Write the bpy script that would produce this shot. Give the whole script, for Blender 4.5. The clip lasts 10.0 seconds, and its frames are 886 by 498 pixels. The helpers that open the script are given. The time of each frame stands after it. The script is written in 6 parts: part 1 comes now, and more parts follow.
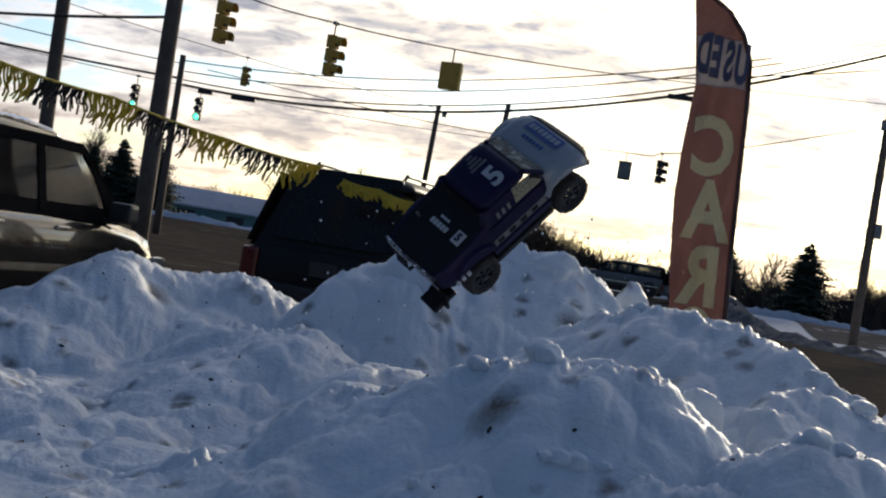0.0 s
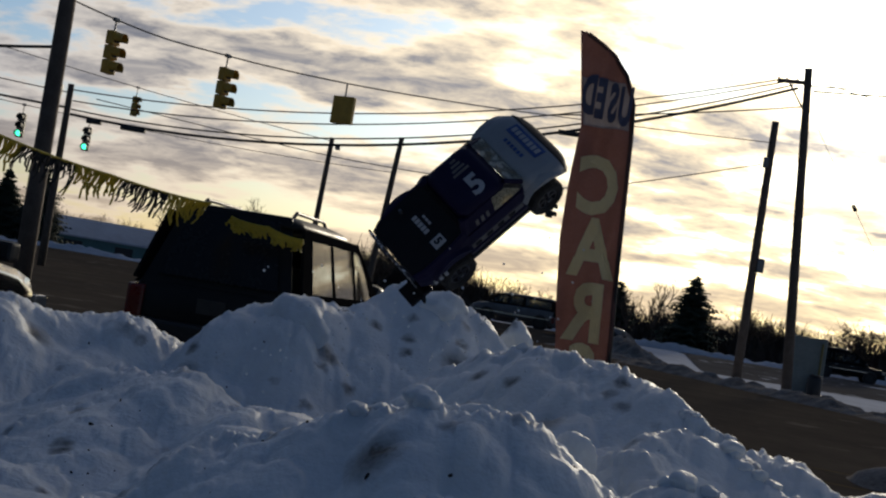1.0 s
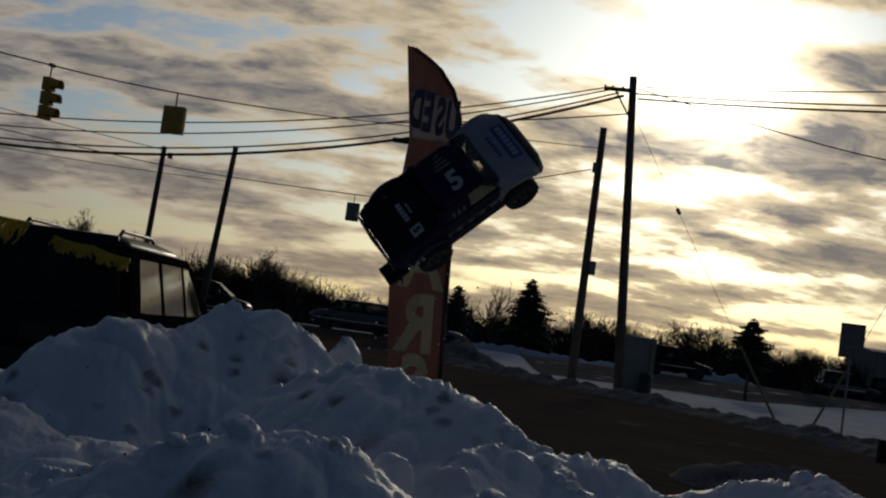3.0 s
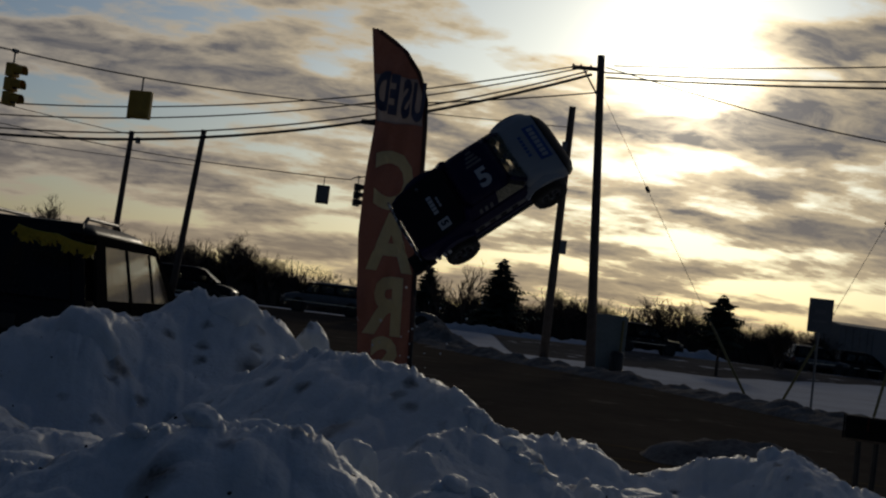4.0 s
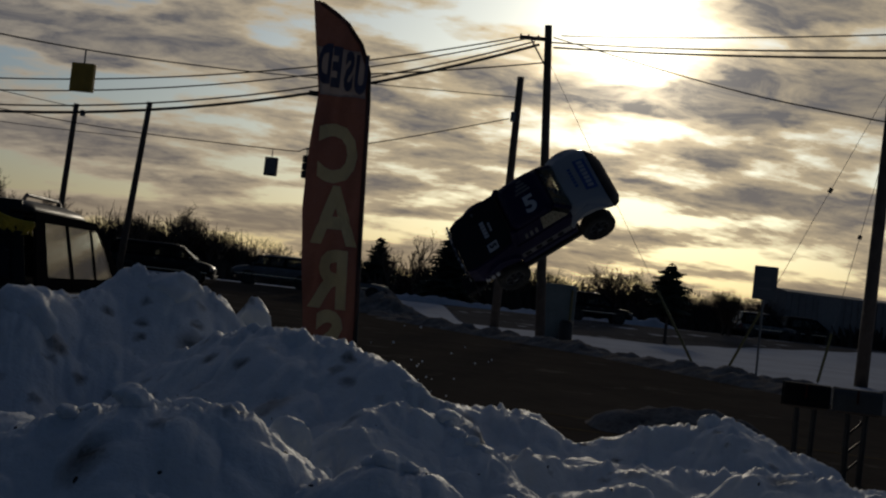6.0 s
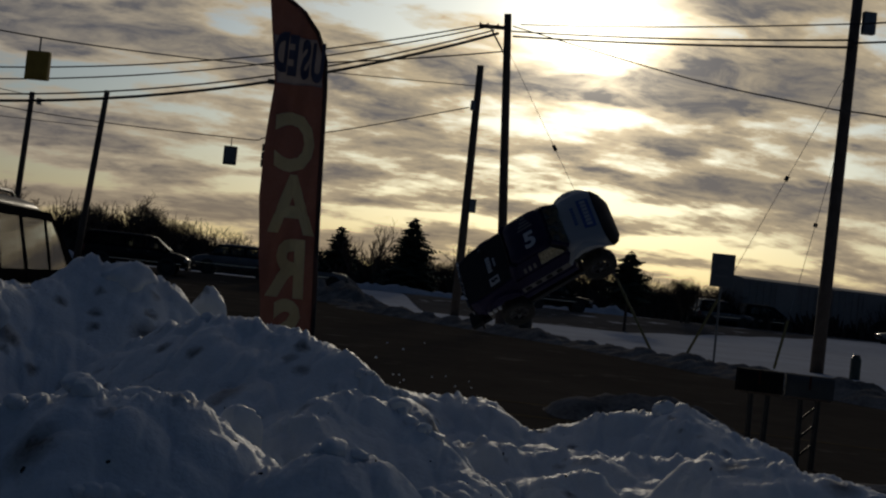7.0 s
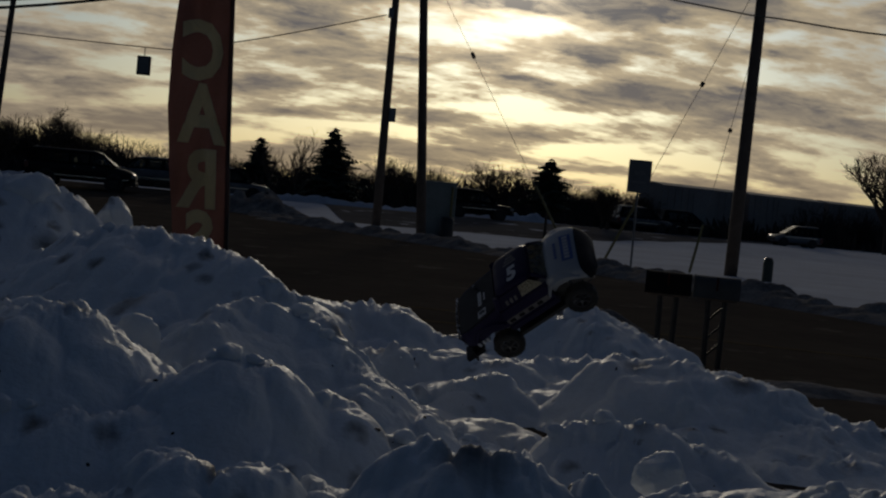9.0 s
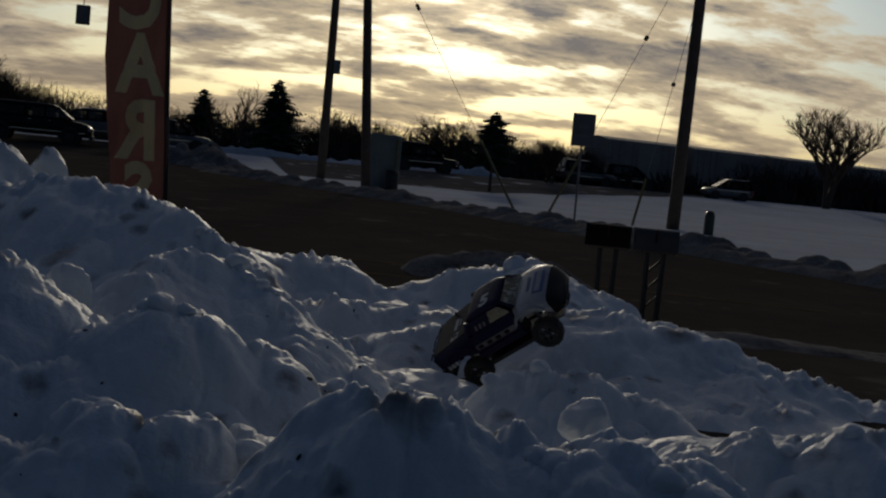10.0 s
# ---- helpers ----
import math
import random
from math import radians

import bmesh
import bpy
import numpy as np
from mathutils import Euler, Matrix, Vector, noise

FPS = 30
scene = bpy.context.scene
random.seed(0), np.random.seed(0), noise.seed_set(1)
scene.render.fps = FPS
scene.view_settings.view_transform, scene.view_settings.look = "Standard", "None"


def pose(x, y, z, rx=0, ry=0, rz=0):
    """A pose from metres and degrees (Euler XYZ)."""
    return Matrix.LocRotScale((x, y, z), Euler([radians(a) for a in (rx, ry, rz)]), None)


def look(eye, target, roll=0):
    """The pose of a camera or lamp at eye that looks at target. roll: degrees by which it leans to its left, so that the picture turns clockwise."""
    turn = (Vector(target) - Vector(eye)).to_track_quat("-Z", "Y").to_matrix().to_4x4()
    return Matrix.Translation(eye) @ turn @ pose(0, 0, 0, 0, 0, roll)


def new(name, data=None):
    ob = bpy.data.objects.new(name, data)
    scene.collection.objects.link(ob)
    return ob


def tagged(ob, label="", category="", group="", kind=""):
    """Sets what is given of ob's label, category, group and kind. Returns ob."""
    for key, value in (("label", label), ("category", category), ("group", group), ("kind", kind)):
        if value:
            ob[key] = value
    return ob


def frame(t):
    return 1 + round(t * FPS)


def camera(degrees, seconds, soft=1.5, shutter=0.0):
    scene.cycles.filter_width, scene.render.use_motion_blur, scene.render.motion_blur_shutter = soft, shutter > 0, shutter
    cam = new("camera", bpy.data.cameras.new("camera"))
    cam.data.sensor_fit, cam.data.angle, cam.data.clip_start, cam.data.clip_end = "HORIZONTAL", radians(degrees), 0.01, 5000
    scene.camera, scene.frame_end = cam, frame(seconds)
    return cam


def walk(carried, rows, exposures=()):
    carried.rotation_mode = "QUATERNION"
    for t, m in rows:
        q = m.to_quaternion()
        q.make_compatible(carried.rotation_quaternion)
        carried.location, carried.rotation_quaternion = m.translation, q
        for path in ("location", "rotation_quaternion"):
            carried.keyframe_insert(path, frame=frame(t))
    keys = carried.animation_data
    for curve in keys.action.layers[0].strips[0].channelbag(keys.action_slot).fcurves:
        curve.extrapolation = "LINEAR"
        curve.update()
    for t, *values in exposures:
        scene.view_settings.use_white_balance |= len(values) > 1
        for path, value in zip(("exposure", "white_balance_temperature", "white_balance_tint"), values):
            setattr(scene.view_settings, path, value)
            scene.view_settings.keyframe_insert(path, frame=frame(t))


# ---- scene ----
cam = camera(39.22, 10.0, soft=2.2)
walk(cam, [
    (0, pose(-0.134, 0.188, 1.341, 90.130, -9.291, 11.869)),
    (0.5, pose(-0.107, 0.146, 1.375, 91.443, -9.420, 9.307)),
    (1, pose(-0.074, 0.103, 1.411, 92.390, -9.358, 6.914)),
    (1.5, pose(-0.046, 0.063, 1.443, 93.142, -9.168, 4.411)),
    (2, pose(-0.020, 0.032, 1.470, 93.040, -8.723, 2.118)),
    (2.5, pose(0.001, 0.002, 1.500, 93.231, -8.323, 0.501)),
    (3, pose(0.023, -0.029, 1.512, 93.748, -7.887, -0.488)),
    (3.2, pose(0.032, -0.034, 1.517, 93.682, -7.521, -0.887)),
    (4.3, pose(0.080, -0.026, 1.547, 92.763, -6.893, -2.016)),
    (4.5, pose(0.087, -0.024, 1.551, 92.601, -6.806, -2.250)),
    (5, pose(0.106, -0.023, 1.560, 92.074, -6.537, -2.613)),
    (6.5, pose(0.175, -0.077, 1.575, 91.863, -6.227, -4.861)),
    (7, pose(0.198, -0.086, 1.575, 91.590, -6.074, -5.743)),
    (7.5, pose(0.224, -0.098, 1.570, 91.069, -5.836, -6.556)),
    (8, pose(0.251, -0.098, 1.568, 90.224, -5.612, -7.402)),
    (8.5, pose(0.286, -0.098, 1.559, 89.100, -5.353, -8.156)),
    (9, pose(0.314, -0.098, 1.561, 87.792, -5.285, -9.296)),
    (9.5, pose(0.340, -0.105, 1.558, 86.770, -5.333, -10.541)),
    (10, pose(0.366, -0.113, 1.551, 85.886, -5.477, -11.783)),
], exposures=[(0, 1.75), (0.5, 1.4), (1.0, 0.85), (1.5, 0.35), (2.5, -0.2), (4.5, -0.63), (6.5, -0.66), (8.0, -0.80), (9.0, -0.8), (9.5, -0.65), (10.0, -0.4)])

# ---------------------------------------------------------------- light
SUN_AZ, SUN_EL = radians(11.5), radians(12.5)
SUN_DIR = Vector((math.sin(SUN_AZ) * math.cos(SUN_EL), math.cos(SUN_AZ) * math.cos(SUN_EL), math.sin(SUN_EL)))


def add(nt, kind, **sets):
    n = nt.nodes.new(kind)
    for k, v in sets.items():
        if k == "op":
            n.operation = v
        elif k == "ins":
            for i, val in v.items():
                if hasattr(val, "is_linked"):
                    nt.links.new(val, n.inputs[i])
                else:
                    n.inputs[i].default_value = val
    return n


def ramp(nt, fac, stops):
    n = nt.nodes.new("ShaderNodeValToRGB")
    nt.links.new(fac, n.inputs[0])
    el = n.color_ramp.elements
    while len(el) < len(stops):
        el.new(0.5)
    for e, (p, c) in zip(el, stops):
        e.position = p
        e.color = (*c, 1) if len(c) == 3 else c
    return n.outputs[0]


def mixc(nt, fac, a, b, mode="MIX"):
    n = nt.nodes.new("ShaderNodeMix")
    n.data_type, n.blend_type = "RGBA", mode
    for sock, val in ((n.inputs[0], fac), (n.inputs[6], a), (n.inputs[7], b)):
        if hasattr(val, "is_linked"):
            nt.links.new(val, sock)
        elif isinstance(val, (int, float)):
            sock.default_value = val
        else:
            sock.default_value = (*val, 1)
    return n.outputs[2]


def math_(nt, op, a, b=0.0, c=0.0):
    return add(nt, "ShaderNodeMath", op=op, ins={0: a, 1: b, 2: c}).outputs[0]


def grey(v):
    return (v, v, v)


CLOUD_BANKS = [(18.3, 5.5, 6.2, 0.52, 0.09), (13.4, 9.6, 3.4, 0.62, 0.11), (18.0, 13.7, 4.9, 0.94, 0.11), (21.8, 10.1, 2.6, 0.73, 0.08), (22.2, 7.8, 2.3, 0.42, 0.08), (-11.4, 9.4, 6.5, 0.73, 0.09), (-0.2, 11.2, 3.1, 0.89, 0.08), (-9.4, 2.2, 7.6, 0.42, 0.09), (3.4, 7.3, 3.4, 0.47, 0.08), (-5.4, 7.3, 3.9, 0.36, 0.06), (2.0, 3.4, 2.6, 0.31, 0.08), (11.4, 11.0, 2.9, 1.80, -0.06), (10.1, 6.5, 4.4, 0.78, -0.05), (21.4, 3.8, 3.9, 0.52, -0.04), (-6.1, 4.8, 7.8, 0.52, -0.05), (-5.4, 11.0, 1.6, 0.78, -0.05), (2.1, 14.5, 2.3, 0.73, -0.10), (15.8, 14.0, 3.4, 1.09, 0.10), (7.0, 15.1, 2.1, 0.73, 0.08), (13.3, 9.8, 1.8, 0.42, 0.07), (17.4, 10.4, 2.1, 0.36, 0.06), (12.6, 15.7, 1.3, 0.78, -0.04)]


def make_world():
    world = bpy.data.worlds.new("sunset_sky")
    scene.world = world
    world.use_nodes = True
    nt = world.node_tree
    nt.nodes.clear()
    co = nt.nodes.new("ShaderNodeTexCoord").outputs["Generated"]
    sep = add(nt, "ShaderNodeSeparateXYZ", ins={0: co})
    x, y, z = sep.outputs
    up = math_(nt, "MAXIMUM", z, 0.0)
    den = math_(nt, "ADD", up, 0.24)
    flat = add(nt, "ShaderNodeCombineXYZ", ins={0: math_(nt, "DIVIDE", x, den), 1: math_(nt, "DIVIDE", y, den), 2: 0.0}).outputs[0]
    # towards the sun: 1 at the sun, falling off
    dot = add(nt, "ShaderNodeVectorMath", op="DOT_PRODUCT", ins={0: co, 1: tuple(SUN_DIR)}).outputs[1]
    dot = math_(nt, "MAXIMUM", dot, 0.0)
    wide = math_(nt, "POWER", dot, 1.9)
    mid = math_(nt, "POWER", dot, 5.0)
    tight = math_(nt, "POWER", dot, 300.0)
    sky = nt.nodes.new("ShaderNodeTexSky")
    sky.sky_type, sky.sun_disc = "NISHITA", False
    sky.sun_elevation, sky.sun_rotation = SUN_EL, SUN_AZ
    sky.air_density, sky.dust_density, sky.ozone_density = 1.0, 1.5, 1.2
    clear = mixc(nt, 1.0, sky.outputs[0], (0.034, 0.044, 0.060), "MULTIPLY")
    # two layers of cloud: broad decks and broken tufts
    m1 = add(nt, "ShaderNodeMapping", ins={0: flat, 1: (3.1, 0.7, 0.0), 2: (0, 0, radians(-10)), 3: (0.80, 1.15, 1.0)}).outputs[0]
    n1 = add(nt, "ShaderNodeTexNoise", ins={"Vector": m1, "Scale": 2.3, "Detail": 8.0, "Roughness": 0.55, "Distortion": 0.15}).outputs[0]
    n2 = add(nt, "ShaderNodeTexNoise", ins={"Vector": m1, "Scale": 6.0, "Detail": 8.0, "Roughness": 0.60, "Distortion": 0.15}).outputs[0]
    n3 = add(nt, "ShaderNodeTexNoise", ins={"Vector": m1, "Scale": 9.0, "Detail": 8.0, "Roughness": 0.65, "Distortion": 0.5}).outputs[0]
    dens = math_(nt, "ADD", math_(nt, "MULTIPLY", n1, 0.70), math_(nt, "MULTIPLY", n2, 0.30))
    # the larger banks and openings: azimuth, elevation, half widths in degrees, density
    az = math_(nt, "MULTIPLY", math_(nt, "ARCTAN2", x, y), 57.2958)
    el = math_(nt, "MULTIPLY", math_(nt, "ARCSINE", z), 57.2958)
    for ba, be, bw, bh, amount in CLOUD_BANKS:
        da = math_(nt, "DIVIDE", math_(nt, "SUBTRACT", az, ba), bw)
        # banks dip a little from left to right
        de = math_(nt, "DIVIDE", math_(nt, "SUBTRACT", el, math_(nt, "ADD", be, math_(nt, "MULTIPLY", math_(nt, "SUBTRACT", az, ba), 0.03))), bh)
        q = math_(nt, "ADD", math_(nt, "MULTIPLY", da, da), math_(nt, "MULTIPLY", de, de))
        dens = math_(nt, "ADD", dens, math_(nt, "MULTIPLY", math_(nt, "EXPONENT", math_(nt, "MULTIPLY", q, -1.0)), amount))
    veil = ramp(nt, dens, [(0.45, grey(0)), (0.505, grey(1))])
    core = math_(nt, "MULTIPLY", ramp(nt, dens, [(0.495, grey(0)), (0.565, grey(1))]), ramp(nt, n3, [(0.35, grey(0.45)), (0.6, grey(1))]))
    # sunlit veil and shaded cores
    gl = math_(nt, "ADD", math_(nt, "ADD", math_(nt, "MULTIPLY", wide, 0.58), math_(nt, "MULTIPLY", mid, 0.26)), math_(nt, "MULTIPLY", tight, 1.4))
    lit = mixc(nt, 1.0, mixc(nt, wide, (0.42, 0.62, 1.0), (1.0, 0.80, 0.50)), add(nt, "ShaderNodeCombineXYZ", ins={0: math_(nt, "ADD", gl, 0.019), 1: math_(nt, "ADD", gl, 0.021), 2: math_(nt, "ADD", gl, 0.027)}).outputs[0], "MULTIPLY")
    gd = math_(nt, "ADD", math_(nt, "ADD", math_(nt, "MULTIPLY", wide, 0.15), math_(nt, "MULTIPLY", mid, 0.07)), math_(nt, "MULTIPLY", tight, 0.10))
    dark = mixc(nt, 1.0, mixc(nt, wide, (0.42, 0.62, 1.0), (1.0, 0.94, 0.92)), add(nt, "ShaderNodeCombineXYZ", ins={0: math_(nt, "ADD", gd, 0.012), 1: math_(nt, "ADD", gd, 0.014), 2: math_(nt, "ADD", gd, 0.021)}).outputs[0], "MULTIPLY")
    col = mixc(nt, veil, clear, lit)
    col = mixc(nt, core, col, dark)
    # warm haze low over the horizon
    haze = math_(nt, "POWER", math_(nt, "SUBTRACT", 1.0, math_(nt, "MINIMUM", math_(nt, "MULTIPLY", up, 5.0), 1.0)), 3.0)
    hz = mixc(nt, wide, (0.05, 0.06, 0.09), (0.74, 0.52, 0.25))
    col = mixc(nt, math_(nt, "MULTIPLY", haze, 0.6), col, hz)
    # the sun's glow through the thin cloud before it
    halo = math_(nt, "ADD", math_(nt, "MULTIPLY", tight, 0.6), math_(nt, "MULTIPLY", math_(nt, "POWER", dot, 900.0), 3.0))
    halo = math_(nt, "MULTIPLY", halo, math_(nt, "SUBTRACT", 1.0, math_(nt, "MULTIPLY", core, 0.75)))
    col = mixc(nt, 1.0, col, mixc(nt, 1.0, (1.0, 0.86, 0.62), add(nt, "ShaderNodeCombineXYZ", ins={0: halo, 1: halo, 2: halo}).outputs[0], "MULTIPLY"), "ADD")
    bg = add(nt, "ShaderNodeBackground", ins={0: col, 1: 1.0})
    out = nt.nodes.new("ShaderNodeOutputWorld")
    nt.links.new(bg.outputs[0], out.inputs[0])


make_world()
sun = new("sun", bpy.data.lights.new("sun", "SUN"))
sun.data.energy, sun.data.angle, sun.data.color = 0.95, radians(4.0), (1.0, 0.88, 0.70)
sun.matrix_world = look(SUN_DIR * 50, (0, 0, 0))

# ---------------------------------------------------------------- materials
MATS = {}


def material(name, color, rough=0.6, metal=0.0, var=0.25, scale=6.0, bump=0.0, bscale=60.0, second=None, spots=None, coat=0.0, obj=False, sss=0.0, island=0.0, spec=0.5):
    """A surface with two scales of colour variation, grain and fine relief. spots: (colour, scale, threshold)."""
    if name in MATS:
        return MATS[name]
    m = bpy.data.materials.new(name)
    m.use_nodes = True
    nt = m.node_tree
    bs = nt.nodes["Principled BSDF"]
    geo = nt.nodes.new("ShaderNodeTexCoord").outputs["Object"]
    a = add(nt, "ShaderNodeTexNoise", ins={"Vector": geo, "Scale": scale, "Detail": 5.0, "Roughness": 0.6}).outputs[0]
    b = add(nt, "ShaderNodeTexNoise", ins={"Vector": geo, "Scale": scale * 9, "Detail": 3.0}).outputs[0]
    f = ramp(nt, math_(nt, "ADD", math_(nt, "MULTIPLY", a, 0.65), math_(nt, "MULTIPLY", b, 0.35)), [(0.3, grey(0)), (0.7, grey(1))])
    c2 = second or tuple(max(0.0, v * (1 - var)) for v in color)
    col = mixc(nt, f, color, c2)
    if spots:
        sc, ss, th = spots
        n = add(nt, "ShaderNodeTexNoise", ins={"Vector": geo, "Scale": ss, "Detail": 4.0, "Roughness": 0.65}).outputs[0]
        col = mixc(nt, ramp(nt, n, [(th, grey(0)), (th + 0.06, grey(1))]), col, sc)
    if obj:
        r = nt.nodes.new("ShaderNodeObjectInfo").outputs["Random"]
        col = mixc(nt, 1.0, col, ramp(nt, r, [(0, grey(0.75)), (1, grey(1.0))]), "MULTIPLY")
    if island:
        r = nt.nodes.new("ShaderNodeNewGeometry").outputs["Random Per Island"]
        col = mixc(nt, 1.0, col, ramp(nt, r, [(0, grey(1 - island)), (1, grey(1.0))]), "MULTIPLY")
    nt.links.new(col, bs.inputs["Base Color"])
    rr = math_(nt, "ADD", math_(nt, "MULTIPLY", f, 0.2), max(0.03, rough - 0.1))
    nt.links.new(rr, bs.inputs["Roughness"])
    bs.inputs["Metallic"].default_value = metal
    bs.inputs["Specular IOR Level"].default_value = spec
    bs.inputs["Coat Weight"].default_value = coat
    if sss:
        bs.inputs["Subsurface Weight"].default_value = sss
        bs.inputs["Subsurface Radius"].default_value = (0.05, 0.06, 0.08)
    if bump:
        h = add(nt, "ShaderNodeTexNoise", ins={"Vector": geo, "Scale": bscale, "Detail": 4.0}).outputs[0]
        bn = add(nt, "ShaderNodeBump", ins={"Strength": bump, "Distance": 0.02, "Height": h})
        nt.links.new(bn.outputs[0], bs.inputs["Normal"])
    MATS[name] = m
    return m


def glass(name, tint=(0.8, 0.85, 0.85), rough=0.05, alpha=0.35):
    """Thin tinted pane: part clear, part glossy."""
    if name in MATS:
        return MATS[name]
    m = bpy.data.materials.new(name)
    m.use_nodes = True
    nt = m.node_tree
    nt.nodes.clear()
    tr = add(nt, "ShaderNodeBsdfTransparent", ins={0: (*tint, 1)})
    gl = add(nt, "ShaderNodeBsdfGlossy", ins={0: (1, 1, 1, 1), "Roughness": rough})
    fr = add(nt, "ShaderNodeFresnel", ins={0: 1.25})
    mx = add(nt, "ShaderNodeMixShader", ins={0: fr.outputs[0], 1: tr.outputs[0], 2: gl.outputs[0]})
    di = add(nt, "ShaderNodeBsdfDiffuse", ins={0: (*[v * 0.15 for v in tint], 1)})
    m2 = add(nt, "ShaderNodeMixShader", ins={0: alpha, 1: mx.outputs[0], 2: di.outputs[0]})
    out = nt.nodes.new("ShaderNodeOutputMaterial")
    nt.links.new(m2.outputs[0], out.inputs[0])
    MATS[name] = m
    return m


def glow(name, color, strength):
    if name in MATS:
        return MATS[name]
    m = material(name, color, 0.3, var=0.1)
    bs = m.node_tree.nodes["Principled BSDF"]
    bs.inputs["Emission Color"].default_value = (*color, 1)
    bs.inputs["Emission Strength"].default_value = strength
    return m


SNOW = material("packed_snow", (0.73, 0.76, 0.79), 0.6, var=0.16, scale=2.2, bump=0.35, bscale=38.0, spots=((0.22, 0.205, 0.185), 3.4, 0.685), sss=0.15, spec=0.25)


def smudge(m):
    """Soft round soot marks strewn over the snow, a hand's width across."""
    nt = m.node_tree
    sock = nt.nodes["Principled BSDF"].inputs["Base Color"]
    col = sock.links[0].from_socket
    geo = nt.nodes.new("ShaderNodeTexCoord").outputs["Object"]
    wob = add(nt, "ShaderNodeTexNoise", ins={"Vector": geo, "Scale": 14.0, "Detail": 3.0})
    off = add(nt, "ShaderNodeVectorMath", op="MULTIPLY_ADD", ins={0: wob.outputs[1], 1: (0.10, 0.10, 0.10), 2: geo}).outputs[0]
    for sc, size, share, dark in ((1.7, 0.20, 0.32, 0.80), (4.5, 0.25, 0.60, 0.80)):
        v = add(nt, "ShaderNodeTexVoronoi", ins={"Vector": off, "Scale": sc})
        pick = add(nt, "ShaderNodeSeparateXYZ", ins={0: v.outputs[1]}).outputs[0]
        f = math_(nt, "MULTIPLY", ramp(nt, v.outputs[0], [(size * 0.25, grey(dark)), (size * 1.3, grey(0))]), math_(nt, "GREATER_THAN", pick, share))
        col = mixc(nt, f, col, (0.055, 0.05, 0.045))
    nt.links.new(col, sock)


smudge(SNOW)
SNOW_CLEAN = material("field_snow", (0.58, 0.61, 0.66), 0.8, var=0.2, scale=0.25, spec=0.0, second=(0.40, 0.41, 0.45))
SNOW_DIRTY = material("dirty_snow", (0.30, 0.28, 0.26), 0.9, var=0.5, scale=1.6, bump=0.6, bscale=14.0, second=(0.07, 0.062, 0.055), spec=0.0)
ASPHALT = material("salted_asphalt", (0.082, 0.070, 0.058), 0.95, var=0.45, scale=0.35, spec=0.0, second=(0.048, 0.042, 0.036), spots=((0.12, 0.105, 0.088), 0.5, 0.60))
TRODDEN = material("trodden_snow_and_dirt", (0.13, 0.125, 0.125), 0.95, var=0.5, scale=0.25, spec=0.0, second=(0.07, 0.065, 0.06), spots=((0.45, 0.46, 0.49), 0.35, 0.60))
WOOD = material("weathered_pole_wood", (0.15, 0.115, 0.09), 0.85, var=0.45, scale=3.0, bump=0.5, bscale=25.0)
METAL = material("galvanised_steel", (0.20, 0.205, 0.21), 0.45, 0.8, var=0.25, scale=5.0)
WIRE = material("black_cable", (0.03, 0.03, 0.03), 0.7, var=0.2)
YELLOW = material("signal_yellow_paint", (0.62, 0.38, 0.05), 0.5, var=0.35, scale=4.0)
BLACK = material("black_plastic", (0.02, 0.02, 0.022), 0.5, var=0.3, scale=12.0)
RUBBER = material("tyre_rubber", (0.025, 0.024, 0.023), 0.85, var=0.35, scale=20.0, bump=0.3, bscale=80.0)
BARK = material("grey_bark", (0.09, 0.07, 0.055), 0.9, var=0.4, scale=4.0)
TWIG = material("bare_twigs", (0.13, 0.095, 0.07), 0.9, var=0.35, scale=3.0, island=0.4)
NEEDLE = material("conifer_needles", (0.035, 0.055, 0.03), 0.85, var=0.4, scale=3.0, island=0.5)
BRUSH = material("winter_brush", (0.075, 0.058, 0.045), 0.95, var=0.45, scale=0.7, island=0.5)


# ---------------------------------------------------------------- builders
def mesh_of(name, bm, mat, smooth=False):
    me = bpy.data.meshes.new(name)
    bm.normal_update()
    bm.to_mesh(me)
    bm.free()
    me.materials.append(mat)
    if smooth:
        me.polygons.foreach_set("use_smooth", [True] * len(me.polygons))
    return me


def part(name, bm, mat, parent, label="", smooth=False):
    ob = new(name, mesh_of(name, bm, mat, smooth))
    ob.parent = parent
    if label:
        ob["label"] = label
    return ob


def part_shared(name, me, parent, m=None, label=""):
    ob = new(name, me)
    ob.parent = parent
    if m is not None:
        ob.matrix_local = m
    if label:
        ob["label"] = label
    return ob


def thing(name, label, category, m=None, group="", kind=""):
    e = new(name)
    e.empty_display_size = 0.1
    if m is not None:
        e.matrix_world = m
    return tagged(e, label, category, group, kind)


def box(bm, x0, x1, y0, y1, z0, z1, bevel=0.0, taper=1.0):
    vs = []
    for z, k in ((z0, 1.0), (z1, taper)):
        cx, cy = (x0 + x1) / 2, (y0 + y1) / 2
        for x, y in ((x0, y0), (x1, y0), (x1, y1), (x0, y1)):
            vs.append(bm.verts.new((cx + (x - cx) * k, cy + (y - cy) * k, z)))
    fs = [bm.faces.new([vs[i] for i in q]) for q in ((3, 2, 1, 0), (4, 5, 6, 7), (0, 1, 5, 4), (1, 2, 6, 5), (2, 3, 7, 6), (3, 0, 4, 7))]
    if bevel:
        ed = list({e for f in fs for e in f.edges})
        bmesh.ops.bevel(bm, geom=ed, offset=bevel, segments=2, profile=0.6, affect="EDGES")
    return bm


def boxbm(*a, **k):
    return box(bmesh.new(), *a, **k)


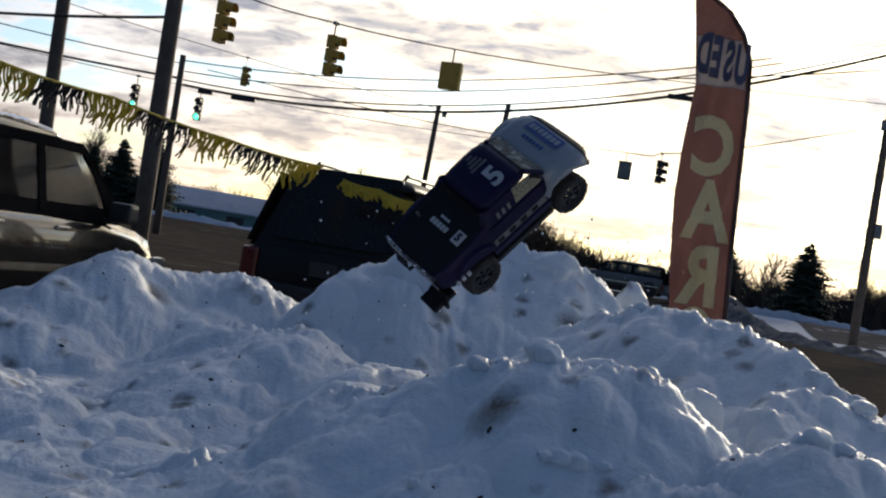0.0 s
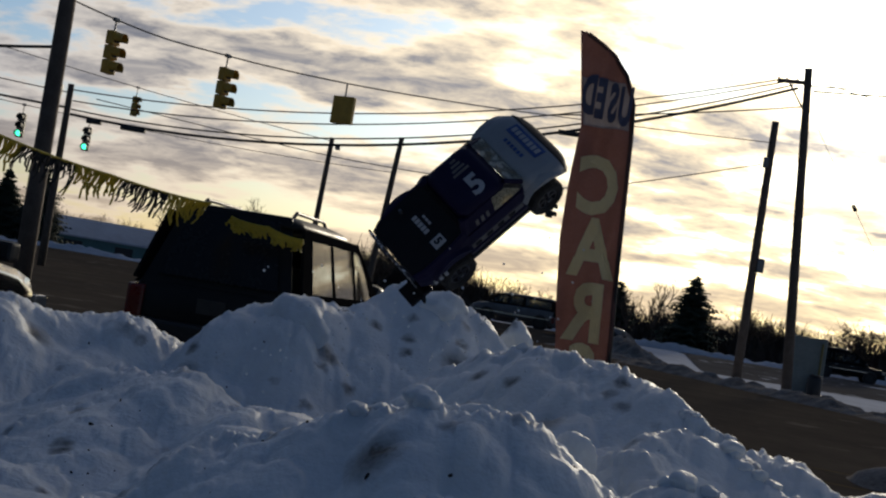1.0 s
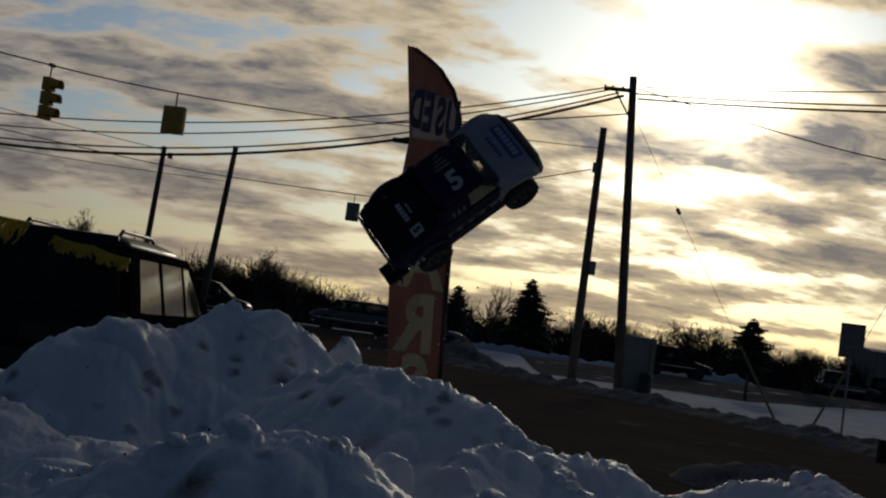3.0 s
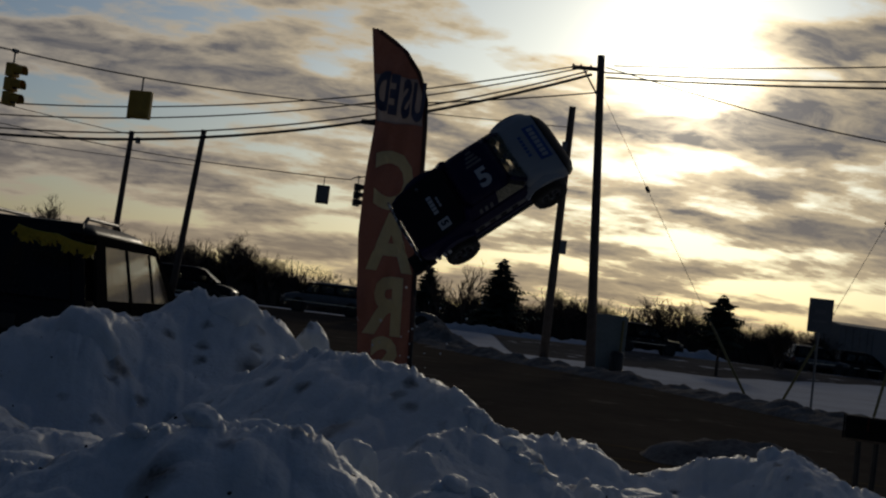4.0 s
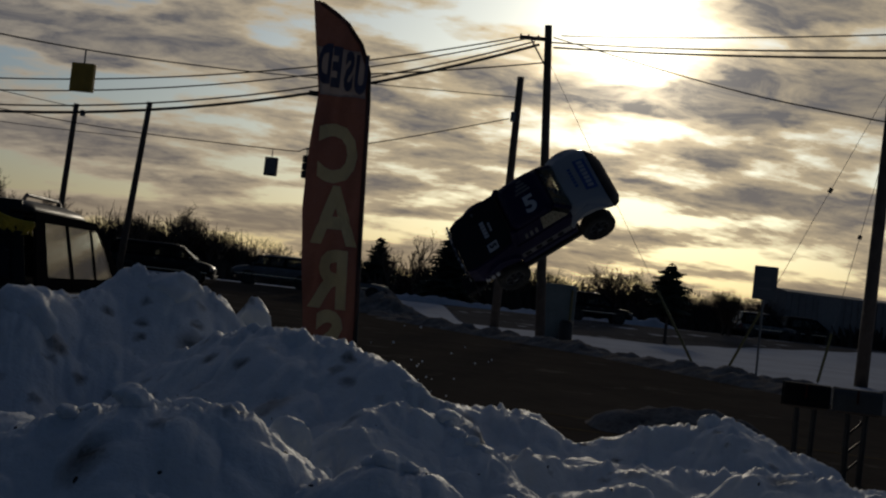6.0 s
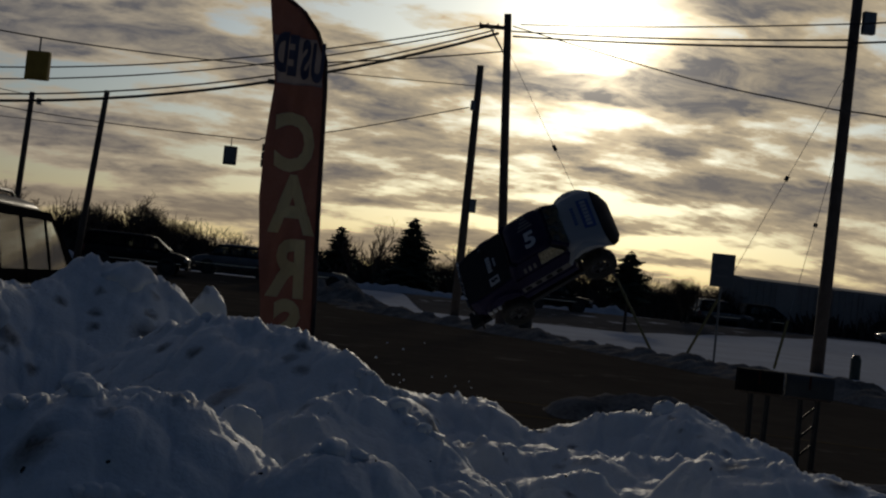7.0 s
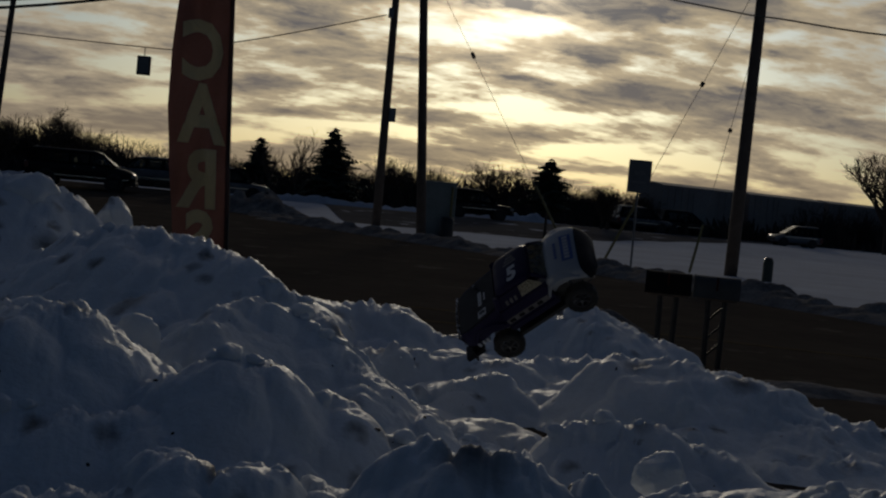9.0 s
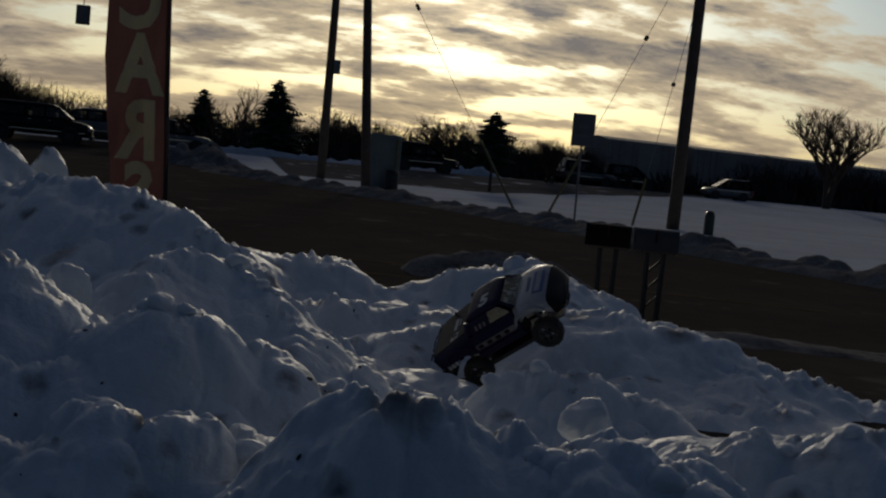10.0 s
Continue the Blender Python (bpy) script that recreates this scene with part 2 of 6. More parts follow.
def tube(bm, pts, radii, seg=8, cap=True):
    """A tube through pts with a radius at each."""
    pts = [Vector(p) for p in pts]
    if isinstance(radii, (int, float)):
        radii = [radii] * len(pts)
    rings = []
    for i, p in enumerate(pts):
        d = (pts[min(i + 1, len(pts) - 1)] - pts[max(i - 1, 0)]).normalized()
        side = d.cross(Vector((0, 0, 1)) if abs(d.z) < 0.9 else Vector((1, 0, 0))).normalized()
        up = side.cross(d)
        rings.append([bm.verts.new(p + radii[i] * (math.cos(a) * side + math.sin(a) * up)) for a in [2 * math.pi * k / seg for k in range(seg)]])
    for r0, r1 in zip(rings, rings[1:]):
        for k in range(seg):
            bm.faces.new((r0[k], r0[(k + 1) % seg], r1[(k + 1) % seg], r1[k]))
    if cap:
        bm.faces.new(rings[0][::-1])
        bm.faces.new(rings[-1])
    return bm


def tubebm(pts, radii, seg=8, cap=True):
    return tube(bmesh.new(), pts, radii, seg, cap)


def loft(rings, closed=False, cap=True):
    """Rings of points, all of one length; closed: each ring is a loop."""
    bm = bmesh.new()
    vs = [[bm.verts.new(p) for p in r] for r in rings]
    n = len(vs[0])
    for a, b in zip(vs, vs[1:]):
        for k in range(n if closed else n - 1):
            bm.faces.new((a[k], a[(k + 1) % n], b[(k + 1) % n], b[k]))
    if cap:
        bm.faces.new(vs[0][::-1])
        bm.faces.new(vs[-1])
    bmesh.ops.recalc_face_normals(bm, faces=bm.faces)
    return bm


def slab(pts, depth):
    """A flat panel from corner points, thickened along its normal by depth."""
    bm = bmesh.new()
    pts = [Vector(p) for p in pts]
    nrm = sum(((pts[i] - pts[0]).cross(pts[i + 1] - pts[0]) for i in range(1, len(pts) - 1)), Vector()).normalized()
    a = [bm.verts.new(p) for p in pts]
    b = [bm.verts.new(p + nrm * depth) for p in pts]
    n = len(pts)
    bm.faces.new(a[::-1])
    bm.faces.new(b)
    for k in range(n):
        bm.faces.new((a[k], a[(k + 1) % n], b[(k + 1) % n], b[k]))
    bmesh.ops.recalc_face_normals(bm, faces=bm.faces)
    return bm


def wheel_bm(r, w, seg=28, lugs=0):
    """A tyre lying on the y axis, with rounded shoulders and lugs."""
    prof = [(0.62 * r, -w / 2 * 0.8), (0.86 * r, -w / 2), (0.97 * r, -w / 2 * 0.82), (r, -w / 2 * 0.5), (r, w / 2 * 0.5), (0.97 * r, w / 2 * 0.82), (0.86 * r, w / 2), (0.62 * r, w / 2 * 0.8)]
    bm = bmesh.new()
    rings = []
    for k in range(seg):
        a = 2 * math.pi * k / seg
        s = 1.0 + (0.035 if lugs and k % 2 else 0.0)
        rings.append([bm.verts.new((q * (s if q > 0.9 * r else 1) * math.cos(a), y, q * (s if q > 0.9 * r else 1) * math.sin(a))) for q, y in prof])
    n = len(prof)
    for k in range(seg):
        a, b = rings[k], rings[(k + 1) % seg]
        for j in range(n):
            bm.faces.new((a[j], a[(j + 1) % n], b[(j + 1) % n], b[j]))
    bmesh.ops.recalc_face_normals(bm, faces=bm.faces)
    return bm


def rim_bm(r, w, spokes=5):
    """A dished rim with spokes, open between them, on the y axis."""
    bm = bmesh.new()
    seg = 24
    for y0, y1, ra, rb in ((-w * 0.4, w * 0.4, r, r * 0.97),):
        out = [[bm.verts.new((ra * math.cos(2 * math.pi * k / seg), y, ra * math.sin(2 * math.pi * k / seg))) for k in range(seg)] for y in (y0, y1)]
        inn = [[bm.verts.new((ra * 0.86 * math.cos(2 * math.pi * k / seg), y, ra * 0.86 * math.sin(2 * math.pi * k / seg))) for k in range(seg)] for y in (y0, y1)]
        for k in range(seg):
            j = (k + 1) % seg
            bm.faces.new((out[0][k], out[0][j], out[1][j], out[1][k]))
            bm.faces.new((inn[1][k], inn[1][j], inn[0][j], inn[0][k]))
            bm.faces.new((out[1][k], out[1][j], inn[1][j], inn[1][k]))
            bm.faces.new((out[0][j], out[0][k], inn[0][k], inn[0][j]))
    for s in range(spokes):
        a = 2 * math.pi * s / spokes
        d, e = Vector((math.cos(a), 0, math.sin(a))), Vector((-math.sin(a), 0, math.cos(a)))
        for sgn in (-1, 1):
            q = []
            for t, hw in ((0.08, 0.13), (0.9, 0.10)):
                for u in (-1, 1):
                    for v in (0, -0.15):
                        q.append(bm.verts.new(d * r * t + e * r * hw * u + Vector((0, sgn * w * (0.34 + v), 0))))
            for f in ((0, 2, 6, 4), (1, 5, 7, 3), (0, 4, 5, 1), (2, 3, 7, 6)):
                bm.faces.new([q[i] for i in f])
    tube(bm, [(0, -w * 0.42, 0), (0, w * 0.42, 0)], r * 0.2, 12)
    bmesh.ops.recalc_face_normals(bm, faces=bm.faces)
    return bm


def text_bm(body, size, depth=0.003, cuts=0, bold=0.0):
    """Letters in the built-in font, as a mesh in the xy plane, centred."""
    cu = bpy.data.curves.new("letters", "FONT")
    cu.body, cu.size, cu.align_x, cu.align_y, cu.extrude, cu.resolution_u = body, size, "CENTER", "CENTER", depth / 2, 3
    cu.offset = bold
    ob = bpy.data.objects.new("letters", cu)
    scene.collection.objects.link(ob)
    me = bpy.data.meshes.new_from_object(ob.evaluated_get(bpy.context.evaluated_depsgraph_get()))
    bpy.data.objects.remove(ob)
    bm = bmesh.new()
    bm.from_mesh(me)
    bpy.data.meshes.remove(me)
    if cuts:
        bmesh.ops.subdivide_edges(bm, edges=bm.edges, cuts=cuts)
        bmesh.ops.triangulate(bm, faces=bm.faces)
    return bm


# ---------------------------------------------------------------- noise on arrays
def hash01(i, j, seed):
    h = (i.astype(np.int64) * 374761393 + j.astype(np.int64) * 668265263 + seed * 974634777) & 0xFFFFFFFF
    h = ((h ^ (h >> 13)) * 1274126177) & 0xFFFFFFFF
    return ((h ^ (h >> 16)) & 0xFFFF) / 65535.0


def vnoise(x, y, seed=0):
    i, j = np.floor(x), np.floor(y)
    u, v = x - i, y - j
    u, v = u * u * u * (u * (u * 6 - 15) + 10), v * v * v * (v * (v * 6 - 15) + 10)
    a, b = hash01(i, j, seed), hash01(i + 1, j, seed)
    c, d = hash01(i, j + 1, seed), hash01(i + 1, j + 1, seed)
    return (a * (1 - u) + b * u) * (1 - v) + (c * (1 - u) + d * u) * v - 0.5


def fbm(x, y, seed=0, octaves=4, gain=0.5):
    out, amp, c, s = 0 * x, 1.0, 0.8, 0.6
    for o in range(octaves):
        out = out + amp * vnoise(x, y, seed + o)
        x, y, amp = (c * x - s * y) * 2.03 + 11.3, (s * x + c * y) * 2.03 + 4.7, amp * gain
    return out


def clods(x, y, cell, seed, fill=0.5):
    """Height of rounded lumps strewn over the plane, in units of the cell."""
    best = 0 * x
    i0, j0 = np.floor(x / cell), np.floor(y / cell)
    for di in (-1, 0, 1):
        for dj in (-1, 0, 1):
            i, j = i0 + di, j0 + dj
            px, py = (i + hash01(i, j, seed)) * cell, (j + hash01(i, j, seed + 1)) * cell
            r = cell * (0.25 + 0.6 * hash01(i, j, seed + 2)) * (hash01(i, j, seed + 3) < fill)
            q = np.clip(1 - ((x - px) ** 2 + (y - py) ** 2) / np.maximum(r * r, 1e-9), 0, 1)
            best = np.maximum(best, np.sqrt(q) * r)
    return best


def grid_mesh(name, X, Y, Z, mat):
    """A mesh from arrays of one shape (rows, columns)."""
    rows, cols = X.shape
    co = np.stack([X, Y, Z], -1).reshape(-1, 3)
    idx = np.arange(rows * cols).reshape(rows, cols)
    quads = np.stack([idx[:-1, :-1], idx[:-1, 1:], idx[1:, 1:], idx[1:, :-1]], -1).reshape(-1, 4)
    me = bpy.data.meshes.new(name)
    me.vertices.add(len(co))
    me.vertices.foreach_set("co", co.ravel())
    me.loops.add(quads.size)
    me.loops.foreach_set("vertex_index", quads.ravel())
    me.polygons.add(len(quads))
    me.polygons.foreach_set("loop_start", np.arange(0, quads.size, 4))
    me.polygons.foreach_set("use_smooth", np.ones(len(quads), bool))
    me.update(calc_edges=True)
    me.materials.append(mat)
    return me


# ---------------------------------------------------------------- ground and roads
def ground():
    s = np.sign(np.linspace(-1, 1, 60)) * np.abs(np.linspace(-1, 1, 60)) ** 3
    X, Y = np.meshgrid(s * 2500, np.r_[np.linspace(-2500, -40, 12), np.linspace(-20, 64, 30), np.linspace(66, 84, 14), np.linspace(88, 140, 20), np.linspace(180, 2800, 14)])
    t = np.clip((Y - 66) / 18, 0, 1)
    tagged(new("ground", grid_mesh("ground", X, Y, 0.6 * t * t * (3 - 2 * t) - 0.02, SNOW_CLEAN)), "snow-covered open ground reaching to the horizon", "ground", kind="structure")


BANK = [(18.0, 8.5), (15.1, 14.6), (13.4, 21.0), (12.2, 25.0), (10.6, 31.8), (9.0, 39.3), (6.1, 47.0), (3.1, 54.5), (1.7, 57.4)]


def roads():
    bm = bmesh.new()
    pts = [(-90, -25), (26, -25), (22, 2)] + BANK + [(1.5, 66.0), (-120, 66.0)]
    bm.faces.new([bm.verts.new((x, y, 0.004)) for x, y in pts])
    bmesh.ops.triangulate(bm, faces=bm.faces)
    ob = new("road", mesh_of("road", bm, ASPHALT))
    tagged(ob, "wet salt-stained brown asphalt road and lot", "road", kind="structure")
    X, Y = np.meshgrid(np.linspace(-120, 1.5, 30), np.linspace(65.9, 86, 24))
    t = np.clip((Y - 66) / 18, 0, 1)
    tagged(new("road", grid_mesh("road", X, Y, 0.6 * t * t * (3 - 2 * t) + 0.002, ASPHALT)), "wet brown asphalt of the far junction", "road", kind="structure")
    # thin strips in a golden colour that stands for reflections along the asphalt
    for pts in ([(2.6, 17.5), (4.0, 17.2), (9.0, 15.0)], [(2.2, 15.8), (5.0, 15.0)]):
        b = bmesh.new()
        for (xa, ya), (xb, yb) in zip(pts, pts[1:]):
            b.faces.new([b.verts.new(q) for q in ((xa, ya, 0.009), (xb, yb, 0.009), (xb, yb + 0.13, 0.009), (xa, ya + 0.13, 0.009))])
        tagged(new("road_marking", mesh_of("road_marking", b, material("worn_road_paint", (0.16, 0.125, 0.075), 0.8, var=0.6, scale=3.0, spec=0.0))), "thin line coloured as a golden reflection on the wet asphalt", "road marking", kind="structure")


def far_lot():
    """The trodden, half-bare ground between the snowy field and the freight cars."""
    x = np.linspace(6, 70, 120)
    edge = np.maximum(66.0, 59.0 + 0.93 * (x - 9.3)) + 2.0 * fbm(x * 0.3, x * 0 + 2.0, 77, 3)
    v = np.linspace(0, 1, 40)[:, None]
    X = np.repeat(x[None, :], 40, 0)
    Y = edge + v * (np.maximum(edge + 4, 116.0) - edge)
    t = np.clip((Y - 66) / 18, 0, 1)
    tagged(new("trodden_ground", grid_mesh("trodden_ground", X, Y, 0.6 * t * t * (3 - 2 * t) + 0.012 - 0.03 * (v < 0.01), TRODDEN)), "trodden grey ground with patches of old snow", "ground", kind="structure")


def along(line, step):
    out = []
    for (xa, ya), (xb, yb) in zip(line, line[1:]):
        L = math.hypot(xb - xa, yb - ya)
        k = max(2, int(L / step))
        out += [(xa + (xb - xa) * i / k, ya + (yb - ya) * i / k) for i in range(k)]
    return np.array(out + [line[-1]])


def bank_strip(name, line, width, height, seed, label, mat=SNOW_DIRTY, step=0.10, across=26):
    p = along(line, step)
    d = np.gradient(p, axis=0)
    d /= np.linalg.norm(d, axis=1, keepdims=True)
    nrm = np.stack([d[:, 1], -d[:, 0]], 1)
    u = np.linspace(-1, 1, across)
    X = p[:, :1] + nrm[:, :1] * u * width / 2
    Y = p[:, 1:] + nrm[:, 1:] * u * width / 2
    prof = np.clip(1 - np.abs(u) ** 1.7, 0, 1)
    k = np.arange(len(p)) * step
    prof = prof * np.sqrt(np.clip(np.minimum(k, k[-1] - k) / width, 0, 1))[:, None]
    Z = prof * (height * (0.75 + 0.8 * fbm(X * 0.45, Y * 0.45, seed, 2)) + 0.35 * fbm(X * 2.2, Y * 2.2, seed + 7, 4) * height + 1.1 * clods(X, Y, 0.55, seed + 3, 0.45) * height) - 0.03
    t = np.clip((Y - 66) / 18, 0, 1)
    Z = Z + 0.6 * t * t * (3 - 2 * t)
    tagged(new(name, grid_mesh(name, X, Y, Z, mat)), label, "snow bank", kind="structure")


ground()
roads()
far_lot()
bank_strip("roadside_bank", BANK, 2.0, 0.33, 5, "ploughed bank of dirty grey snow along the road")
bank_strip("roadside_bank", [(3.4, 62.0), (1.2, 66.0), (-1.5, 69.0)], 3.2, 0.95, 15, "tall heap of dark dirty snow at the road corner")
bank_strip("roadside_bank", [(2.0, 60.0), (2.2, 68.0), (1.6, 76.0), (2.0, 86.0)], 2.6, 0.5, 19, "dirty snow ploughed up beside the far junction")
bank_strip("roadside_bank", [(3.4, 16.4), (4.2, 16.4), (4.9, 16.0), (5.5, 15.2)], 1.5, 0.50, 25, "low mound of dark dirty snow at the lot edge")
bank_strip("roadside_bank", [(4.6, 12.2), (6.0, 11.5), (7.6, 11.0), (9.5, 10.0)], 1.2, 0.10, 29, "trampled dirty snow and gravel verge")
bank_strip("roadside_bank", [(-10.5, 11.5), (-8.0, 15.0), (-6.5, 20.0), (-4.0, 21.5)], 1.6, 0.22, 33, "low slushy snow ridge at the lot edge", SNOW_CLEAN)
bank_strip("roadside_bank", [(-3.0, 88.0), (10.0, 86.5), (24.0, 91.0)], 1.2, 0.45, 41, "bright snow ridge along the far cross road", SNOW_CLEAN, 0.3)
bank_strip("roadside_bank", [(-60.0, 84.0), (-30.0, 88.0), (-12.0, 89.0)], 1.4, 0.4, 43, "snow ridge along the far cross road", SNOW_CLEAN, 0.3)


# ---------------------------------------------------------------- the ploughed snow pile
def ridge(X, Y, pts, front, back, rnd):
    """Height under a crest line: it falls towards the viewer's side by front and behind by back."""
    best, near = np.full(X.shape, -9.0), np.full(X.shape, 9.0)
    pts = np.array(pts, float)
    for a, b in zip(pts, pts[1:]) if len(pts) > 1 else ((pts[0], pts[0] + 1e-3),):
        d = b - a
        t = np.clip(((X - a[0]) * d[0] + (Y - a[1]) * d[1]) / max(d[0] ** 2 + d[1] ** 2, 1e-9), 0, 1)
        ex, ey = X - a[0] - t * d[0], Y - a[1] - t * d[1]
        away = np.sqrt(ex * ex + ey * ey + 1e-9)
        side = ey / away
        s = np.where(side < 0, front * np.abs(side) + back * 0.9 * (1 - np.abs(side)), back)
        z = a[2] + t * d[2] - s * (np.sqrt(away ** 2 + rnd ** 2) - rnd)
        near = np.where(z > best, away, near)
        best = np.maximum(best, z)
    return best, near


def smax(a, b, k=0.05):
    h = np.clip(0.5 + 0.5 * (a - b) / k, 0, 1)
    return b * (1 - h) + a * h + k * h * (1 - h)


RIDGES = [
    # the far crest, from its low end to the gap before the parked car
    ([(-3.96, 6.75, 0.27), (-4.17, 7.32, 0.61), (-4.21, 7.76, 0.77), (-4.05, 8.29, 0.95), (-3.80, 8.63, 0.89), (-3.46, 8.98, 0.96), (-3.25, 9.06, 0.82), (-3.07, 9.22, 0.77), (-2.79, 9.31, 0.87)], 0.36, 1.1, 0.10),
    # its highest part
    ([(-2.60, 8.93, 0.95), (-2.50, 9.06, 1.17), (-2.17, 9.15, 1.28), (-2.01, 9.39, 1.24), (-1.75, 9.54, 1.28), (-1.64, 9.87, 1.45), (-1.24, 9.92, 1.47), (-0.94, 9.96, 1.31), (-0.86, 9.97, 1.0)], 0.60, 1.3, 0.06),
    ([(-0.96, 8.55, 1.00), (-0.56, 8.28, 1.13), (-0.33, 7.99, 1.21), (-0.04, 7.80, 1.20), (0.21, 7.50, 1.17), (0.38, 7.29, 1.12), (0.58, 7.08, 0.97), (0.74, 6.96, 0.91)], 0.50, 1.0, 0.05),
    ([(0.42, 7.19, 1.08), (0.65, 6.98, 0.94), (0.88, 6.77, 0.72), (1.14, 6.44, 0.57), (1.34, 6.11, 0.49), (1.47, 5.78, 0.41)], 0.45, 1.0, 0.05),
    ([(-2.94, 7.47, 0.63), (-2.30, 7.05, 0.75), (-1.86, 6.77, 0.62), (-1.61, 6.52, 0.70), (-1.45, 6.35, 0.62)], 0.30, 0.7, 0.08),
    ([(0.17, 5.88, 0.89), (0.42, 6.29, 0.98), (0.63, 6.38, 0.91), (0.77, 6.17, 0.85), (0.96, 5.86, 0.70)], 0.55, 0.8, 0.05),
    # the middle heap
    ([(-1.54, 4.99, 0.57), (-1.45, 5.01, 0.68), (-1.17, 5.08, 0.78), (-0.99, 5.01, 0.90), (-0.82, 5.04, 0.94), (-0.76, 5.05, 0.88), (-0.60, 4.97, 0.99), (-0.40, 4.98, 1.02), (-0.28, 4.99, 0.93), (-0.17, 5.09, 0.85)], 0.60, 0.9, 0.07),
    ([(0.14, 4.68, 0.78), (0.28, 4.69, 0.85), (0.43, 4.69, 0.92), (0.67, 4.68, 0.79), (0.94, 4.65, 0.64), (1.12, 4.63, 0.61)], 0.60, 0.9, 0.05),
    ([(-0.20, 4.45, 0.69), (0.02, 4.47, 0.72), (0.19, 4.48, 0.66), (0.30, 4.39, 0.61)], 0.7, 0.8, 0.06),
    # the near heaps
    ([(-1.07, 4.39, 0.49), (-0.90, 4.42, 0.57), (-0.76, 4.44, 0.63), (-0.48, 4.47, 0.62), (-0.33, 4.48, 0.67)], 0.7, 0.8, 0.05),
    ([(-0.10, 3.76, 0.58), (0.08, 3.78, 0.61), (0.22, 3.78, 0.69), (0.34, 3.79, 0.66), (0.40, 3.79, 0.60), (0.51, 3.78, 0.66), (0.62, 3.78, 0.60), (0.74, 3.67, 0.56)], 0.7, 0.9, 0.05),
    ([(0.78, 3.36, 0.61), (0.87, 3.35, 0.73), (1.00, 3.33, 0.86), (1.09, 3.31, 0.90), (1.16, 3.30, 0.80), (1.29, 3.26, 0.75), (1.41, 3.23, 0.79), (1.63, 3.15, 0.82), (1.78, 3.09, 0.81), (1.84, 3.06, 0.76)], 0.7, 0.95, 0.04),
    ([(2.28, 3.85, 0.64), (2.44, 3.88, 0.69), (2.61, 3.79, 0.71), (2.75, 3.70, 0.75), (3.2, 3.4, 0.72)], 0.5, 0.7, 0.06),
    # low heaps where the truck comes down
    ([(2.10, 6.67, 0.22), (2.27, 6.62, 0.35), (2.57, 6.53, 0.41), (2.75, 6.47, 0.41), (3.03, 6.36, 0.31)], 0.5, 0.8, 0.05),
    ([(1.72, 9.0, 0.03), (2.06, 8.95, 0.27), (2.32, 9.0, 0.28), (2.54, 8.95, 0.12)], 0.5, 0.8, 0.05),
    ([(1.3, 10.3, 0.22), (1.7, 10.05, 0.30), (2.1, 10.2, 0.24), (2.6, 10.0, 0.30), (3.1, 10.3, 0.26), (3.5, 10.4, 0.30)], 0.6, 0.9, 0.06),
    # the long side ridge
    ([(3.26, 9.0, 0.50), (3.67, 8.88, 0.48), (3.99, 8.76, 0.47), (4.4, 8.6, 0.39), (4.7, 8.44, 0.26), (5.03, 8.27, 0.18), (5.36, 8.08, 0.09), (5.63, 7.9, 0.06)], 0.28, 0.9, 0.07),
    ([(2.8, 12.18, 0.30), (3.4, 12.05, 0.45), (3.87, 11.93, 0.63), (4.2, 11.82, 0.54), (4.53, 11.71, 0.39), (4.9, 11.5, 0.12)], 0.40, 0.9, 0.10),
    ([(0.86, 11.9, 0.56), (1.26, 12.4, 0.45), (2.02, 12.48, 0.43), (2.23, 12.28, 0.29), (2.5, 12.1, 0.22), (2.8, 12.18, 0.28)], 0.35, 0.8, 0.10),
    # the broad body that carries them
    ([(-3.2, 7.6, 0.45), (-1.5, 7.4, 0.50), (0.0, 6.4, 0.55), (0.8, 5.6, 0.45)], 0.22, 0.5, 0.5),
    ([(-1.6, 4.6, 0.44), (0.5, 4.1, 0.48), (2.6, 3.4, 0.50)], 0.25, 0.4, 0.4),
    ([(-3.4, 6.2, 0.32), (-2.4, 4.8, 0.28), (-1.5, 3.9, 0.28)], 0.15, 0.3, 0.5),
    ([(2.5, 4.9, 0.24), (3.7, 5.3, 0.28), (4.8, 6.3, 0.12)], 0.12, 0.2, 0.5),
    ([(0.9, 8.2, 0.10), (2.0, 9.6, 0.08), (3.4, 10.6, 0.16), (4.4, 10.4, 0.10)], 0.06, 0.25, 0.4),
    ([(1.2, 10.9, 0.12), (2.1, 11.2, 0.13), (3.0, 11.3, 0.16)], 0.05, 0.3, 0.3),
    ([(1.7, 7.6, 0.10), (2.6, 7.4, 0.08)], 0.05, 0.3, 0.3),
    ([(2.2, 7.4, 0.06), (3.6, 8.2, 0.10), (4.6, 7.6, 0.08)], 0.15, 0.3, 0.3),
]


